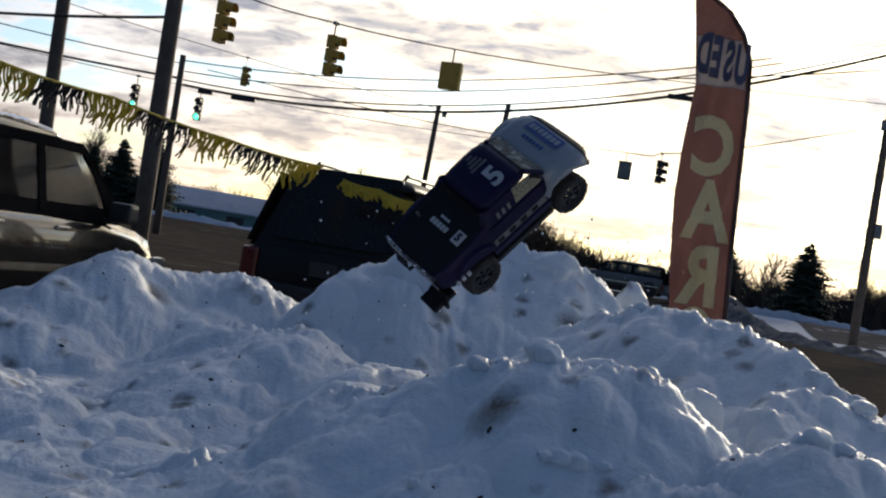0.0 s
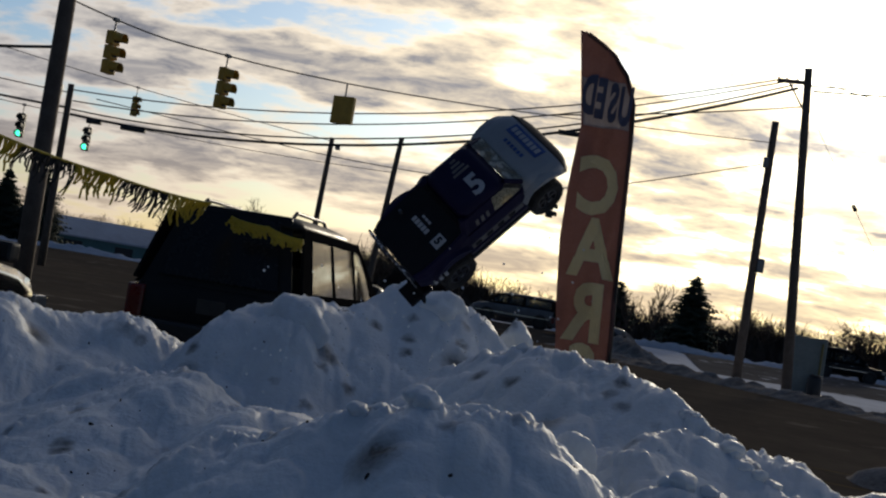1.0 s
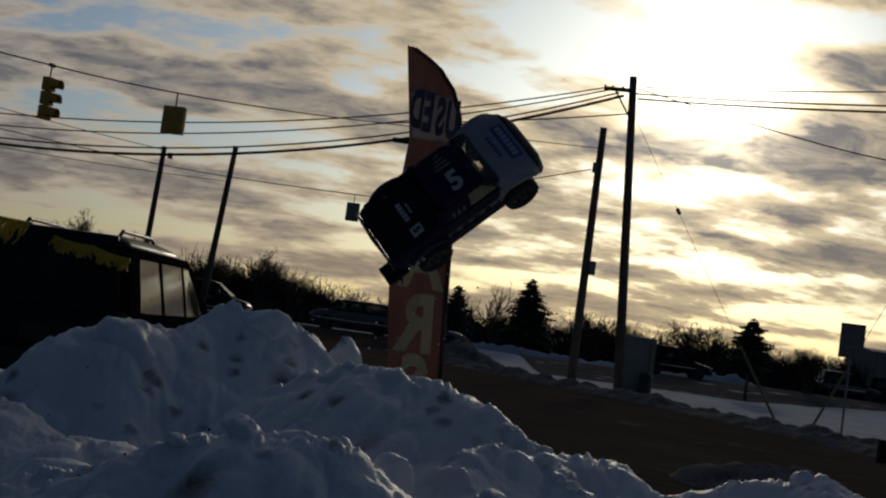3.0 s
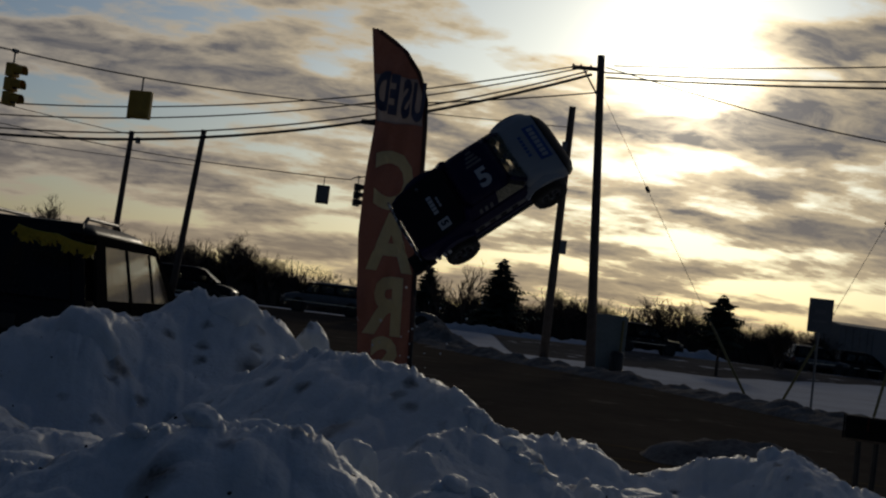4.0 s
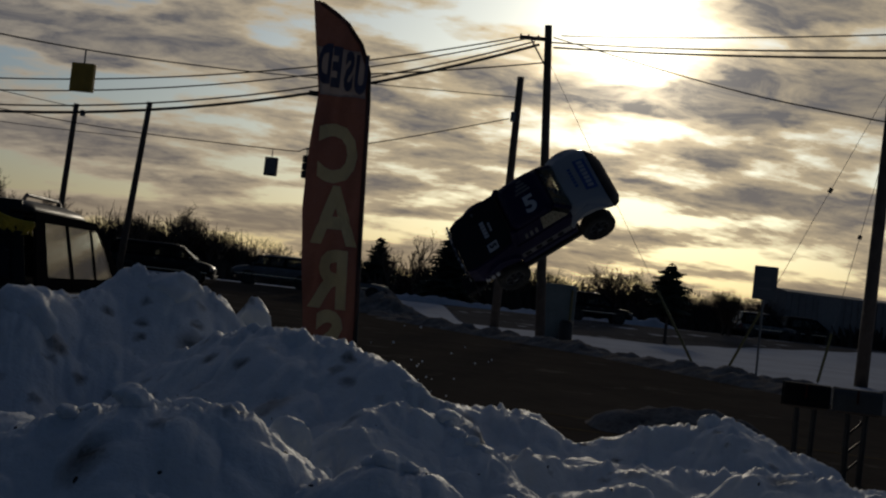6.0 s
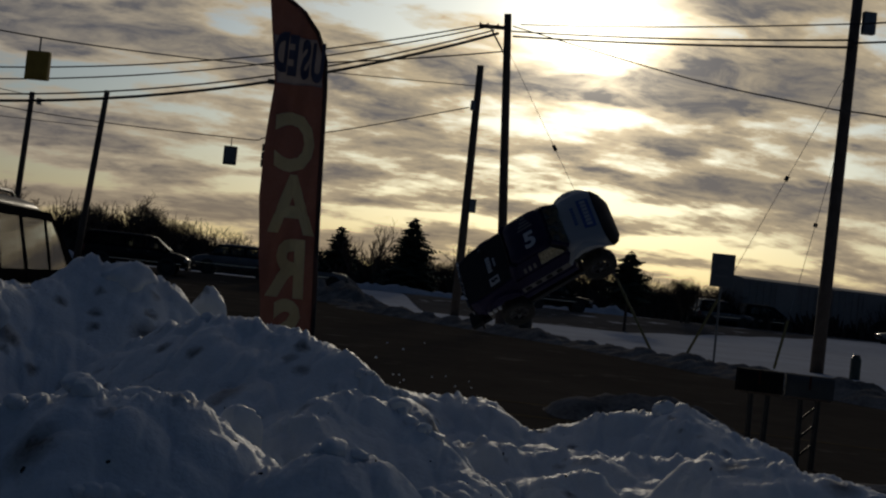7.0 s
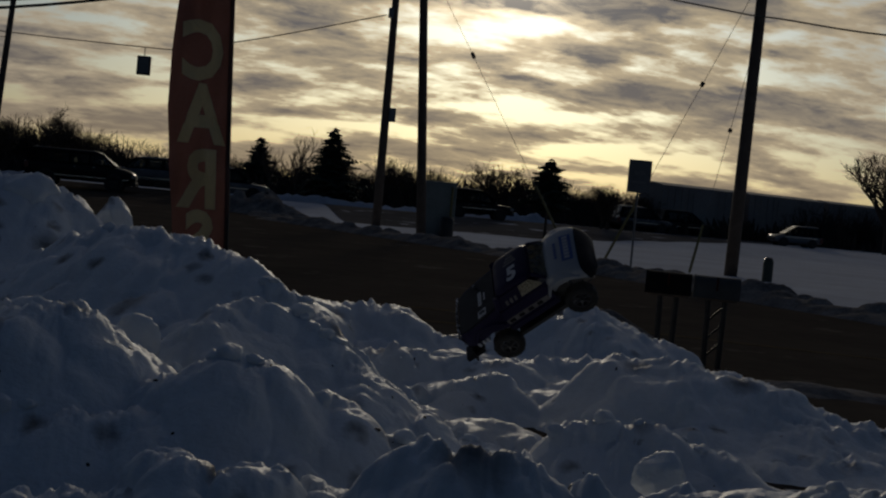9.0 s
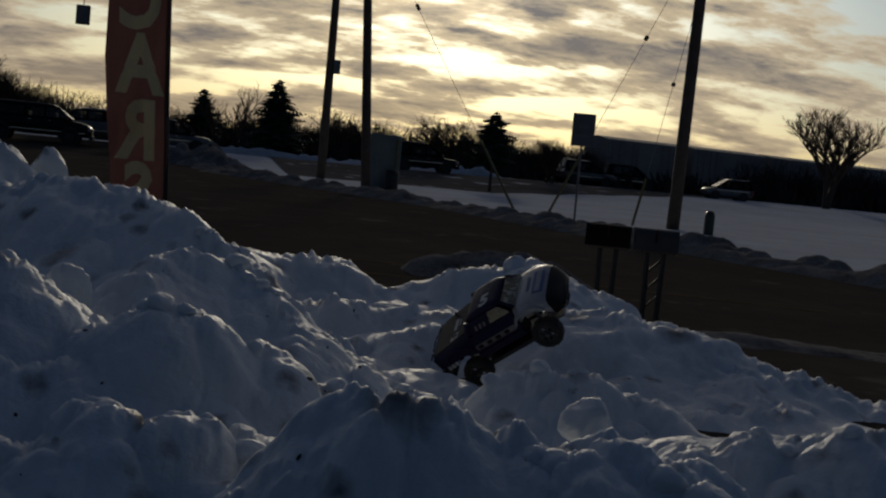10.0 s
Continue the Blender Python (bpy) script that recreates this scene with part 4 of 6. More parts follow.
def roadside():
    e = thing("road_sign", "rectangular road sign on a thin steel post, seen from behind", "road sign", pose(12.67, 37.65, 0, 0, 0, -16))
    part("post", tubebm([(0, 0.03, -0.1), (-0.02, 0.03, 3.35)], 0.035, 8), METAL, e)
    pm = material("sign_back_aluminium", (0.16, 0.165, 0.17), 0.6, 0.2, var=0.2, scale=2.0)
    part("panel", boxbm(-0.36, 0.36, -0.012, 0.0, 2.38, 3.42, bevel=0.004), pm, e)
    part("printed_bar", boxbm(-0.16, 0.16, -0.018, -0.0125, 2.95, 3.08), material("grey_print", (0.2, 0.2, 0.2), 0.6), e)
    part("printed_bar", boxbm(-0.22, 0.22, -0.018, -0.0125, 2.68, 2.76), MATS["grey_print"], e)
    e = thing("control_cabinet", "grey-green metal traffic control cabinet on the snow", "cabinet", pose(8.99, 53.7, 0, 0, 0, -8))
    gm = material("cabinet_paint", (0.22, 0.25, 0.24), 0.5, 0.3, var=0.3, scale=1.5)
    part("body", boxbm(-0.68, 0.68, -0.45, 0.45, 0.05, 2.4, bevel=0.04), gm, e)
    part("door", boxbm(-0.60, 0.60, -0.475, -0.45, 0.2, 2.25, bevel=0.01), gm, e)
    part("marker_post", tubebm([(0.50, -0.6, -0.05), (0.50, -0.6, 2.2)], 0.05, 8), MATS["faded_yellow_plastic"], e, "faded yellow marker post")
    part("plinth", boxbm(-0.75, 0.75, -0.52, 0.52, -0.1, 0.08, bevel=0.02), material("concrete", (0.32, 0.31, 0.29), 0.85, var=0.25), e)
    e = thing("litter_bin", "dark cylindrical bin standing in front of the cabinet", "bin", pose(9.2, 52.6, 0))
    part("body", tubebm([(0, 0, 0), (0, 0, 0.1), (0, 0, 0.75), (0, 0, 0.85)], [0.27, 0.3, 0.31, 0.25], 16), BLACK, e, smooth=True)
    part("lid", tubebm([(0, 0, 0.85), (0, 0, 0.9)], [0.28, 0.2], 16), BLACK, e)
    e = thing("stub_post", "short dark marker post standing in the snow", "bollard", pose(16.81, 36.66, 0))
    part("post", tubebm([(0, 0, -0.1), (0, 0, 0.6), (0, 0, 0.68)], [0.16, 0.16, 0.12], 12), material("dark_green_plastic", (0.04, 0.06, 0.05), 0.6), e)
    part("cap", tubebm([(0, 0, 0.68), (0, 0, 0.74)], [0.15, 0.08], 12), BLACK, e)
    MAIL_BLACK = material("black_mailbox", (0.010, 0.010, 0.011), 0.8, var=0.3, spec=0.08)
    for px, py, turn, lab, mt in ((5.09, 13.07, 20, "black arched metal mailbox on two thin posts", MAIL_BLACK), (5.58, 12.88, 20, "grey arched metal mailbox on a lattice post", material("grey_mailbox", (0.075, 0.08, 0.085), 0.75, 0.0, var=0.3, spec=0.1))):
        e = thing("mailbox", lab, "mailbox", pose(px, py, 0, 0, 0, -turn), "mailboxes by the road")
        prof = [(-0.11, 0.77), (0.11, 0.77), (0.11, 0.90)] + [(0.11 * math.cos(a), 0.90 + 0.11 * math.sin(a)) for a in [math.pi * k / 10 for k in range(1, 10)]] + [(-0.11, 0.90)]
        part("body", loft([[(x, y, z) for y, z in prof] for x in (-0.24, -0.235, 0.235, 0.24)], True), mt, e)
        part("door", loft([[(x, y * 1.05, 0.88 + (z - 0.88) * 1.05) for y, z in prof] for x in (-0.262, -0.243)], True), mt, e)
        part("flag", boxbm(-0.02, 0.0, -0.135, -0.125, 0.86, 1.0), material("grimy_red", (0.05, 0.012, 0.01), 0.7, spec=0.1), e)
        part("tray", boxbm(-0.22, 0.22, -0.09, 0.09, 0.745, 0.767), WOOD, e)
        for dx in (-0.09, 0.09):
            part("post", tubebm([(dx * 0.8, 0, -0.3), (dx, 0, 0.75)], 0.032, 8), BLACK, e)
        for z in (0.2, 0.4, 0.6) if mt is not MAIL_BLACK else ():
            part("lattice_bar", tubebm([(-0.08, 0, z - 0.09), (0.085, 0, z + 0.09)], 0.012, 6), BLACK, e)


roadside()


# ---------------------------------------------------------------- the feather flag
def flag_left(z):
    return np.interp(z, [0.5, 1.15, 1.73, 2.41, 3.07, 3.86, 4.43, 5.05], [-0.43, -0.49, -0.57, -0.64, -0.64, -0.60, -0.69, -0.79])


def flag_right(z):
    return np.interp(z, [0.5, 1.26, 1.84, 2.58, 3.18, 3.80, 4.24, 4.55, 4.77, 4.94, 5.05], [0.22, 0.18, 0.14, 0.10, 0.07, 0.04, 0.0, -0.13, -0.31, -0.55, -0.78])


def flag_wave(x, z):
    return 0.05 * np.sin(9.0 * x + 1.3 * z) * np.cos(1.9 * z) + 0.03 * np.sin(17 * x - 3.0 * z) + 0.02 * np.sin(6.5 * z + 8 * x)


def feather_flag():
    e = thing("feather_flag", "tall red feather flag lettered in cream, seen from behind", "flag", pose(0, 15.6, 0))
    red = material("faded_red_cloth", (0.25, 0.105, 0.085), 0.85, var=0.4, scale=3.0, second=(0.21, 0.075, 0.055), bump=0.3, bscale=30.0)
    nt = red.node_tree
    bs, out = nt.nodes["Principled BSDF"], nt.nodes["Material Output"]
    tl = add(nt, "ShaderNodeBsdfTranslucent", ins={0: (0.50, 0.25, 0.21, 1)})
    mx = add(nt, "ShaderNodeMixShader", ins={0: 0.06, 1: bs.outputs[0], 2: tl.outputs[0]})
    nt.links.new(mx.outputs[0], out.inputs[0])
    cream = material("cream_print", (0.78, 0.70, 0.44), 0.8, var=0.3, scale=5.0, second=(0.62, 0.55, 0.34))
    nt = cream.node_tree
    tl = add(nt, "ShaderNodeBsdfTranslucent", ins={0: (0.62, 0.55, 0.34, 1)})
    mx = add(nt, "ShaderNodeMixShader", ins={0: 0.22, 1: nt.nodes["Principled BSDF"].outputs[0], 2: tl.outputs[0]})
    nt.links.new(mx.outputs[0], nt.nodes["Material Output"].inputs[0])
    navy = material("navy_print", (0.10, 0.105, 0.17), 0.8, var=0.3, scale=5.0)
    pale = material("pale_print", (0.36, 0.31, 0.31), 0.8, var=0.25, scale=4.0)
    for mt, tint, share in ((navy, (0.10, 0.10, 0.16, 1), 0.15), (pale, (0.40, 0.34, 0.33, 1), 0.12)):
        nt = mt.node_tree
        tl = add(nt, "ShaderNodeBsdfTranslucent", ins={0: tint})
        mx = add(nt, "ShaderNodeMixShader", ins={0: share, 1: nt.nodes["Principled BSDF"].outputs[0], 2: tl.outputs[0]})
        nt.links.new(mx.outputs[0], nt.nodes["Material Output"].inputs[0])

    def fit(bm, cx, cz, sx, sz, shear, off):
        for v in bm.verts:
            x, z = -v.co.x * sx, v.co.y * sz
            x, z = cx + x + shear * z, cz + z
            v.co = (x, float(flag_wave(np.array(x), np.array(z))) - off + v.co.z, z)
        bmesh.ops.recalc_face_normals(bm, faces=bm.faces)
        return bm

    zs = np.linspace(0.5, 5.05, 456)
    u = np.linspace(0, 1, 76)
    Zg = np.repeat(zs[:, None], 76, 1)
    Xg = flag_left(zs)[:, None] + (flag_right(zs) - flag_left(zs))[:, None] * u
    xc, zc = (Xg[:-1, :-1] + Xg[1:, 1:]) / 2, (Zg[:-1, :-1] + Zg[1:, 1:]) / 2
    open_cells = np.zeros(xc.shape, bool)
    for ch, cx, cz, sx in (("C", -0.27, 3.10, 1.05), ("A", -0.22, 2.32, 1.1), ("R", -0.18, 1.52, 1.1), ("S", -0.13, 0.76, 1.1)):
        bm = fit(text_bm(ch, 0.98, 0.004, 3, 0.036), cx, cz, sx * 0.70, 1.0, -0.06, 0.004)
        for f in bm.faces:
            (ax, az), (bx, bz), (qx, qz) = [(v.co.x, v.co.z) for v in f.verts][:3]
            d = (bz - qz) * (ax - qx) + (qx - bx) * (az - qz)
            if abs(d) < 1e-9:
                continue
            la = ((bz - qz) * (xc - qx) + (qx - bx) * (zc - qz)) / d
            lb = ((qz - az) * (xc - qx) + (ax - qx) * (zc - qz)) / d
            open_cells |= (la >= 0) & (lb >= 0) & (la + lb <= 1)
        part("letter", bm, cream, e, "mirrored cream letter")
    open_cells |= (zc > 3.87) & (zc < 4.45) & (u[None, :-1] > 0.04) & (u[None, :-1] < 0.93)
    # the cloth laps a little over the edge of each letter
    core = open_cells.copy()
    core[1:-1, 1:-1] &= open_cells[:-2, 1:-1] & open_cells[2:, 1:-1] & open_cells[1:-1, :-2] & open_cells[1:-1, 2:]
    open_cells = core
    cloth = bmesh.new()
    vs = [[cloth.verts.new((x, float(flag_wave(x, z)), z)) for x, z in zip(xr, zr)] for xr, zr in zip(Xg, Zg)]
    for r in range(xc.shape[0]):
        for c in range(xc.shape[1]):
            if not open_cells[r, c]:
                cloth.faces.new((vs[r][c], vs[r][c + 1], vs[r + 1][c + 1], vs[r + 1][c]))
    part("cloth", cloth, red, e, smooth=True)
    band = bmesh.new()
    g = [[band.verts.new((x, float(flag_wave(x, z)) - 0.004, z)) for x in np.linspace(float(flag_left(z)) + 0.02, float(flag_right(z)) - 0.04, 12)] for z in np.linspace(3.86, 4.46, 12)]
    for a, b in zip(g, g[1:]):
        for k in range(11):
            band.faces.new((a[k], a[k + 1], b[k + 1], b[k]))
    part("pale_band", band, pale, e)
    for i, ch in enumerate("USED"):
        part("letter", fit(text_bm(ch, 0.66, 0.004, 3, 0.03), -0.09 - 0.155 * i, 4.13 + 0.03 * i, 0.36, 1.0, 0.0, 0.026), navy, e, "mirrored navy letter")
    zz = np.r_[np.linspace(-0.3, 4.2, 12), [4.4, 4.55, 4.7, 4.8, 4.9, 4.97, 5.03]]
    xs = [float(flag_right(max(z, 0.5))) + 0.012 for z in zz]
    part("pole", tubebm([(x, 0.0, z) for x, z in zip(xs, zz)], [0.022 - 0.0007 * k for k in range(len(zz))], 8), BLACK, e)
    hem = bmesh.new()
    tube(hem, [(float(flag_right(z)) - 0.005, float(flag_wave(flag_right(z), z)), z) for z in np.linspace(0.5, 5.0, 40)], 0.028, 6)
    part("pole_sleeve", hem, material("dark_hem", (0.12, 0.06, 0.05), 0.85), e)
    return e


feather_flag()


# ---------------------------------------------------------------- trees and distance
def branch(bm, p, d, L, r, depth, rs, spread=0.55, seg=4):
    q = p + d * L
    tube(bm, [p, p + d * L * 0.55 + Vector((rs.uniform(-1, 1), rs.uniform(-1, 1), 0)) * L * 0.05, q], [r, r * 0.85, r * 0.65], seg, False)
    if depth == 0:
        return
    for k in range(rs.choice((2, 3, 3))):
        t = rs.uniform(0.45, 1.0)
        side = Vector((rs.uniform(-1, 1), rs.uniform(-1, 1), rs.uniform(-0.25, 0.7))).normalized()
        nd = (d * (1 - spread) + side * spread + Vector((0, 0, 0.10))).normalized()
        branch(bm, p + d * L * t, nd, L * rs.uniform(0.55, 0.8), r * 0.61, depth - 1, rs, spread, 3)


def bare_tree(at, h, seed, label, spread=0.5, depth=5, trunks=1):
    e = thing("bare_tree", label, "tree", pose(*at), "bare trees along the horizon")
    rs = random.Random(seed)
    tr = bmesh.new()
    crown = bmesh.new()
    for t in range(trunks):
        off = Vector((rs.uniform(-0.4, 0.4), rs.uniform(-0.4, 0.4), 0)) * (trunks > 1)
        lean = Vector((rs.uniform(-0.3, 0.3) * (trunks > 1), rs.uniform(-0.1, 0.1), 1)).normalized()
        th = h * 0.34
        tube(tr, [off - Vector((0, 0, 0.1)), off + lean * th * 0.5, off + lean * th], [h * 0.022, h * 0.017, h * 0.014], 7)
        for k in range(5):
            side = Vector((rs.uniform(-1, 1), rs.uniform(-1, 1), rs.uniform(0.5, 1.4))).normalized()
            branch(crown, off + lean * th * rs.uniform(0.6, 1.0), (lean * 0.5 + side * 0.6).normalized(), h * rs.uniform(0.2, 0.3), h * 0.014, depth - 1, rs, spread)
    part("trunk", tr, BARK, e)
    part("crown", crown, TWIG, e)
    return e


def conifer(at, h, w, seed, label, gaps=0.0, foot=0.14):
    e = thing("conifer", label, "tree", pose(*at), "conifers on the horizon")
    rs = random.Random(seed)
    part("trunk", tubebm([(0, 0, -0.1), (0, 0, h * 0.5), (0, 0, h)], [h * 0.022, h * 0.014, 0.02], 7), BARK, e)
    bm = bmesh.new()
    n = int(22 + h * 3.0)
    for i in range(n):
        k = i / (n - 1)
        z = h * (foot + (0.98 - foot) * k)
        R0 = w / 2 * (1 - k) ** (0.8 - gaps) * rs.uniform(0.5, 1.2) + 0.08
        m = max(6, int(13 * (1 - k)) + 5)
        for j in range(m):
            if rs.random() < gaps:
                continue
            a = 2 * math.pi * (j + rs.random()) / m
            L = R0 * rs.uniform(0.65, 1.15)
            d = Vector((math.cos(a), math.sin(a), 0))
            s = Vector((-math.sin(a), math.cos(a), 0))
            p0, up = Vector((0, 0, z)), rs.uniform(-0.25, 0.2)
            tip = p0 + d * L + Vector((0, 0, L * up))
            for q in range(6):
                t = 0.25 + 0.75 * q / 5
                c = p0 + (tip - p0) * t
                wd = L * 0.22 * (1.15 - t) + 0.10
                for sg in (-1, 1):
                    a0 = c + s * sg * wd * 1.5 + d * wd * 0.7 - Vector((0, 0, wd * rs.uniform(0.1, 0.7)))
                    vs = [bm.verts.new(x) for x in (c - d * wd * 0.5, c + d * wd * 0.6, a0, c + Vector((0, 0, wd * 0.55)))]
                    for f in ((0, 1, 2), (0, 2, 3), (1, 3, 2)):
                        bm.faces.new([vs[x] for x in f])
    part("crown", bm, NEEDLE, e)
    return e


conifer((7.10, 94.65, 0), 6.4, 5.2, 1, "dark pointed spruce above the tree line", 0.15)
conifer((1.75, 104.9, 0), 5.5, 4.4, 2, "small dark spruce above the tree line", 0.15)
conifer((17.35, 67.8, 0), 4.5, 2.6, 3, "ragged dark pine with open branches", 0.35, 0.35)
conifer((-46.5, 92.0, 0), 6.2, 4.5, 4, "dark spruce behind the lot")
conifer((-43.0, 91.0, 0), 6.8, 5.0, 5, "broad dark spruce behind the lot")
conifer((-49.5, 93.0, 0), 5.4, 4.0, 6, "dark spruce behind the lot")
bare_tree((48.7, 87.4, 0), 10.0, 11, "bare spreading tree behind the freight cars", 0.45, 6, 3)
bare_tree((21.5, 107.0, 0), 6.2, 12, "broad bare tree over the tree line", 0.6, 6, 2)
bare_tree((24.3, 106.0, 0), 5.8, 13, "broad bare tree over the tree line", 0.6, 6, 2)
bare_tree((26.3, 86.0, 0), 4.6, 14, "low bushy bare tree", 0.6, 6, 4)
bare_tree((4.6, 99.8, 0), 6.3, 15, "thin bare young tree", 0.4, 5)
bare_tree((2.6, 101.0, 0), 5.4, 16, "thin bare young tree", 0.4, 5)
bare_tree((-15.9, 108.8, 0), 7.2, 17, "dense bare tree above the parked cars", 0.6, 6, 3)
bare_tree((-12.5, 109.5, 0), 6.2, 18, "dense bare tree above the parked cars", 0.6, 6, 2)
bare_tree((-19.3, 108.0, 0), 6.0, 19, "dense bare tree above the parked cars", 0.6, 6, 2)
bare_tree((-31.4, 105.4, 0), 8.4, 20, "tall bare tree behind the junction", 0.5, 6, 2)
bare_tree((-25.5, 106.5, 0), 7.2, 21, "bare tree behind the junction", 0.5, 6, 2)
bare_tree((-36.0, 103.0, 0), 6.5, 22, "bare tree behind the junction", 0.5, 6, 2)
bare_tree((-7.5, 112.0, 0), 4.8, 23, "low bare tree on the skyline", 0.6, 6, 2)
bare_tree((-4.0, 112.0, 0), 4.6, 24, "low bare tree on the skyline", 0.6, 5, 2)
bare_tree((13.0, 104.0, 0), 5.4, 25, "low bare tree on the skyline", 0.6, 6, 2)
bare_tree((33.5, 100.0, 0), 4.6, 26, "low bare tree on the skyline", 0.6, 6, 3)
bare_tree((-52.0, 96.0, 0), 7.5, 27, "tall bare tree behind the parked pickup", 0.5, 6, 2)
bare_tree((-58.0, 92.0, 0), 8.0, 28, "tall bare tree behind the parked pickup", 0.5, 6, 2)
bare_tree((78.0, 98.0, 0), 8.0, 29, "bare tree behind the freight cars", 0.5, 6, 2)


def far_woods():
    """The wooded skyline: thousands of small upright twigs and clumps."""
    rs = random.Random(4)
    bm = bmesh.new()
    for i in range(3800):
        k = rs.random()
        a = radians(-44 + 88 * k)
        R0 = rs.uniform(112, 132)
        x, y = R0 * math.sin(a), R0 * math.cos(a)
        top = (3.2 if x < -4 else 3.8) + 1.4 * noise.noise(Vector((x * 0.07, 3.1, 0))) + 0.8 * noise.noise(Vector((x * 0.3, 8.1, 0)))
        top += 1.5 if -24 < x < -10 else 0.9 if 14 < x < 30 else 0.0
        h = top * rs.uniform(0.55, 1.1)
        w = rs.uniform(0.5, 1.3)
        lean = rs.uniform(-0.3, 0.3)
        vs = [bm.verts.new((x + dx * w, y + dy * w, z)) for dx, dy, z in ((-0.9, 0, -0.1), (0.9, 0.2, -0.1), (0.1, 0.9, -0.1), (0.8 + lean, 0, h * 0.52), (-0.8 + lean, 0.2, h * 0.46), (0.2 + lean, 0.7, h * 0.5), (lean, 0.2, h * 0.66))]
        for f in ((0, 1, 3, 4), (1, 2, 5, 3), (2, 0, 4, 5), (3, 5, 6), (5, 4, 6), (4, 3, 6)):
            bm.faces.new([vs[j] for j in f])
        for j in range(9):
            b = Vector((x + rs.uniform(-1, 1) * w, y, h * rs.uniform(0.35, 0.6)))
            t = b + Vector((rs.gauss(0, 0.40), 0, h * rs.uniform(0.2, 0.5)))
            tube(bm, [b, t], [0.04, 0.016], 3, False)
            for k in range(2):
                c = b.lerp(t, rs.uniform(0.4, 0.9))
                tube(bm, [c, c + Vector((rs.choice((-1, 1)) * rs.uniform(0.2, 0.5), 0, rs.uniform(0.15, 0.5)))], [0.02, 0.01], 3, False)
    tagged(new("far_woods", mesh_of("far_woods", bm, BRUSH)), "dark wooded skyline of bare winter trees", "woods", kind="stuff")
    tagged(new("scrub", mesh_of("scrub", scrub(), BRUSH)), "dark leafless scrub along the far roads", "scrub", kind="stuff")


def scrub():
    rs = random.Random(9)
    bm = bmesh.new()
    for i in range(900):
        u = rs.random()
        if u < 0.55:
            x, y = rs.uniform(-14, 60), rs.uniform(96, 108)
        else:
            x, y = rs.uniform(-70, -14), rs.uniform(104, 110)
        h = rs.uniform(1.2, 2.6)
        for j in range(6):
            b = Vector((x + rs.uniform(-0.5, 0.5), y + rs.uniform(-0.4, 0.4), 0))
            t = b + Vector((rs.uniform(-0.8, 0.8), rs.uniform(-0.5, 0.5), h * rs.uniform(0.6, 1.0)))
            tube(bm, [b, (b + t) / 2 + Vector((0.1, 0, 0)), t], [0.16, 0.22, 0.05], 3, False)
    return bm


far_woods()


def far_buildings():
    e = thing("low_building", "long low building with teal walls and a snowy roof", "building", pose(-47.0, 102.5, 0, 0, 0, 23))
    teal = material("teal_siding", (0.12, 0.24, 0.23), 0.7, var=0.25, scale=0.6)
    part("wall", boxbm(-14, 14, -4, 4, -0.3, 1.75), teal, e)
    part("roof", loft([[(x, -4.5, 1.7), (x, -4.5, 1.85), (x, 0, 3.4), (x, 4.5, 1.85), (x, 4.5, 1.7)] for x in (-14.5, 14.5)], True), SNOW_CLEAN, e, "roof under a smooth layer of snow")
    for i in range(6):
        w = part("window", boxbm(-11.5 + 4.2 * i, -10.0 + 4.2 * i, -4.03, -3.98, 0.7, 1.4), BLACK, e)
        part("sill", boxbm(-11.6 + 4.2 * i, -9.9 + 4.2 * i, -4.08, -4.0, 0.62, 0.7), METAL, w)
    # freight cars standing behind the field
    grey_car = material("freight_car_paint", (0.38, 0.35, 0.33), 0.75, 0.0, var=0.35, scale=0.5, obj=True)
    d = Vector((0.93, 0.368, 0))
    for i in range(6):
        c = Vector((34.2, 100.0, 0)) + d * (4.6 + 9.9 * i)
        e = thing("freight_car", "long dark boxcar with ribbed sides standing in the snow", "freight car", pose(c.x, c.y, 0.0, 0, 0, math.degrees(math.atan2(d.y, d.x))), "row of freight cars")
        part("body", boxbm(-4.6, 4.6, -1.5, 1.5, 1.0, 4.6, bevel=0.06), grey_car, e)
        part("roof", loft([[(x, -1.5, 4.6), (x, 0, 4.85), (x, 1.5, 4.6)] for x in (-4.6, 4.6)], True), grey_car, e)
        part("door", boxbm(-1.2, 1.2, -1.57, -1.5, 1.15, 4.35, bevel=0.02), grey_car, e)
        part("sill", boxbm(-4.5, 4.5, -1.3, 1.3, 0.75, 1.0), BLACK, e)
        for s in (-1, 1):
            for k in range(4):
                xx = s * (1.7 + 0.75 * k)
                part("rib", boxbm(xx - 0.05, xx + 0.05, -1.56, -1.5, 1.1, 4.5), grey_car, e)
            bg = part("bogie", boxbm(s * 3.3 - 0.9, s * 3.3 + 0.9, -1.0, 1.0, 0.42, 0.75), BLACK, e)
            for q in (-0.6, 0.6):
                for sy in (-0.85, 0.85):
                    part("wheel", tubebm([(s * 3.3 + q, sy - 0.06, 0.42), (s * 3.3 + q, sy + 0.06, 0.42)], 0.44, 16), BLACK, bg)


far_buildings()


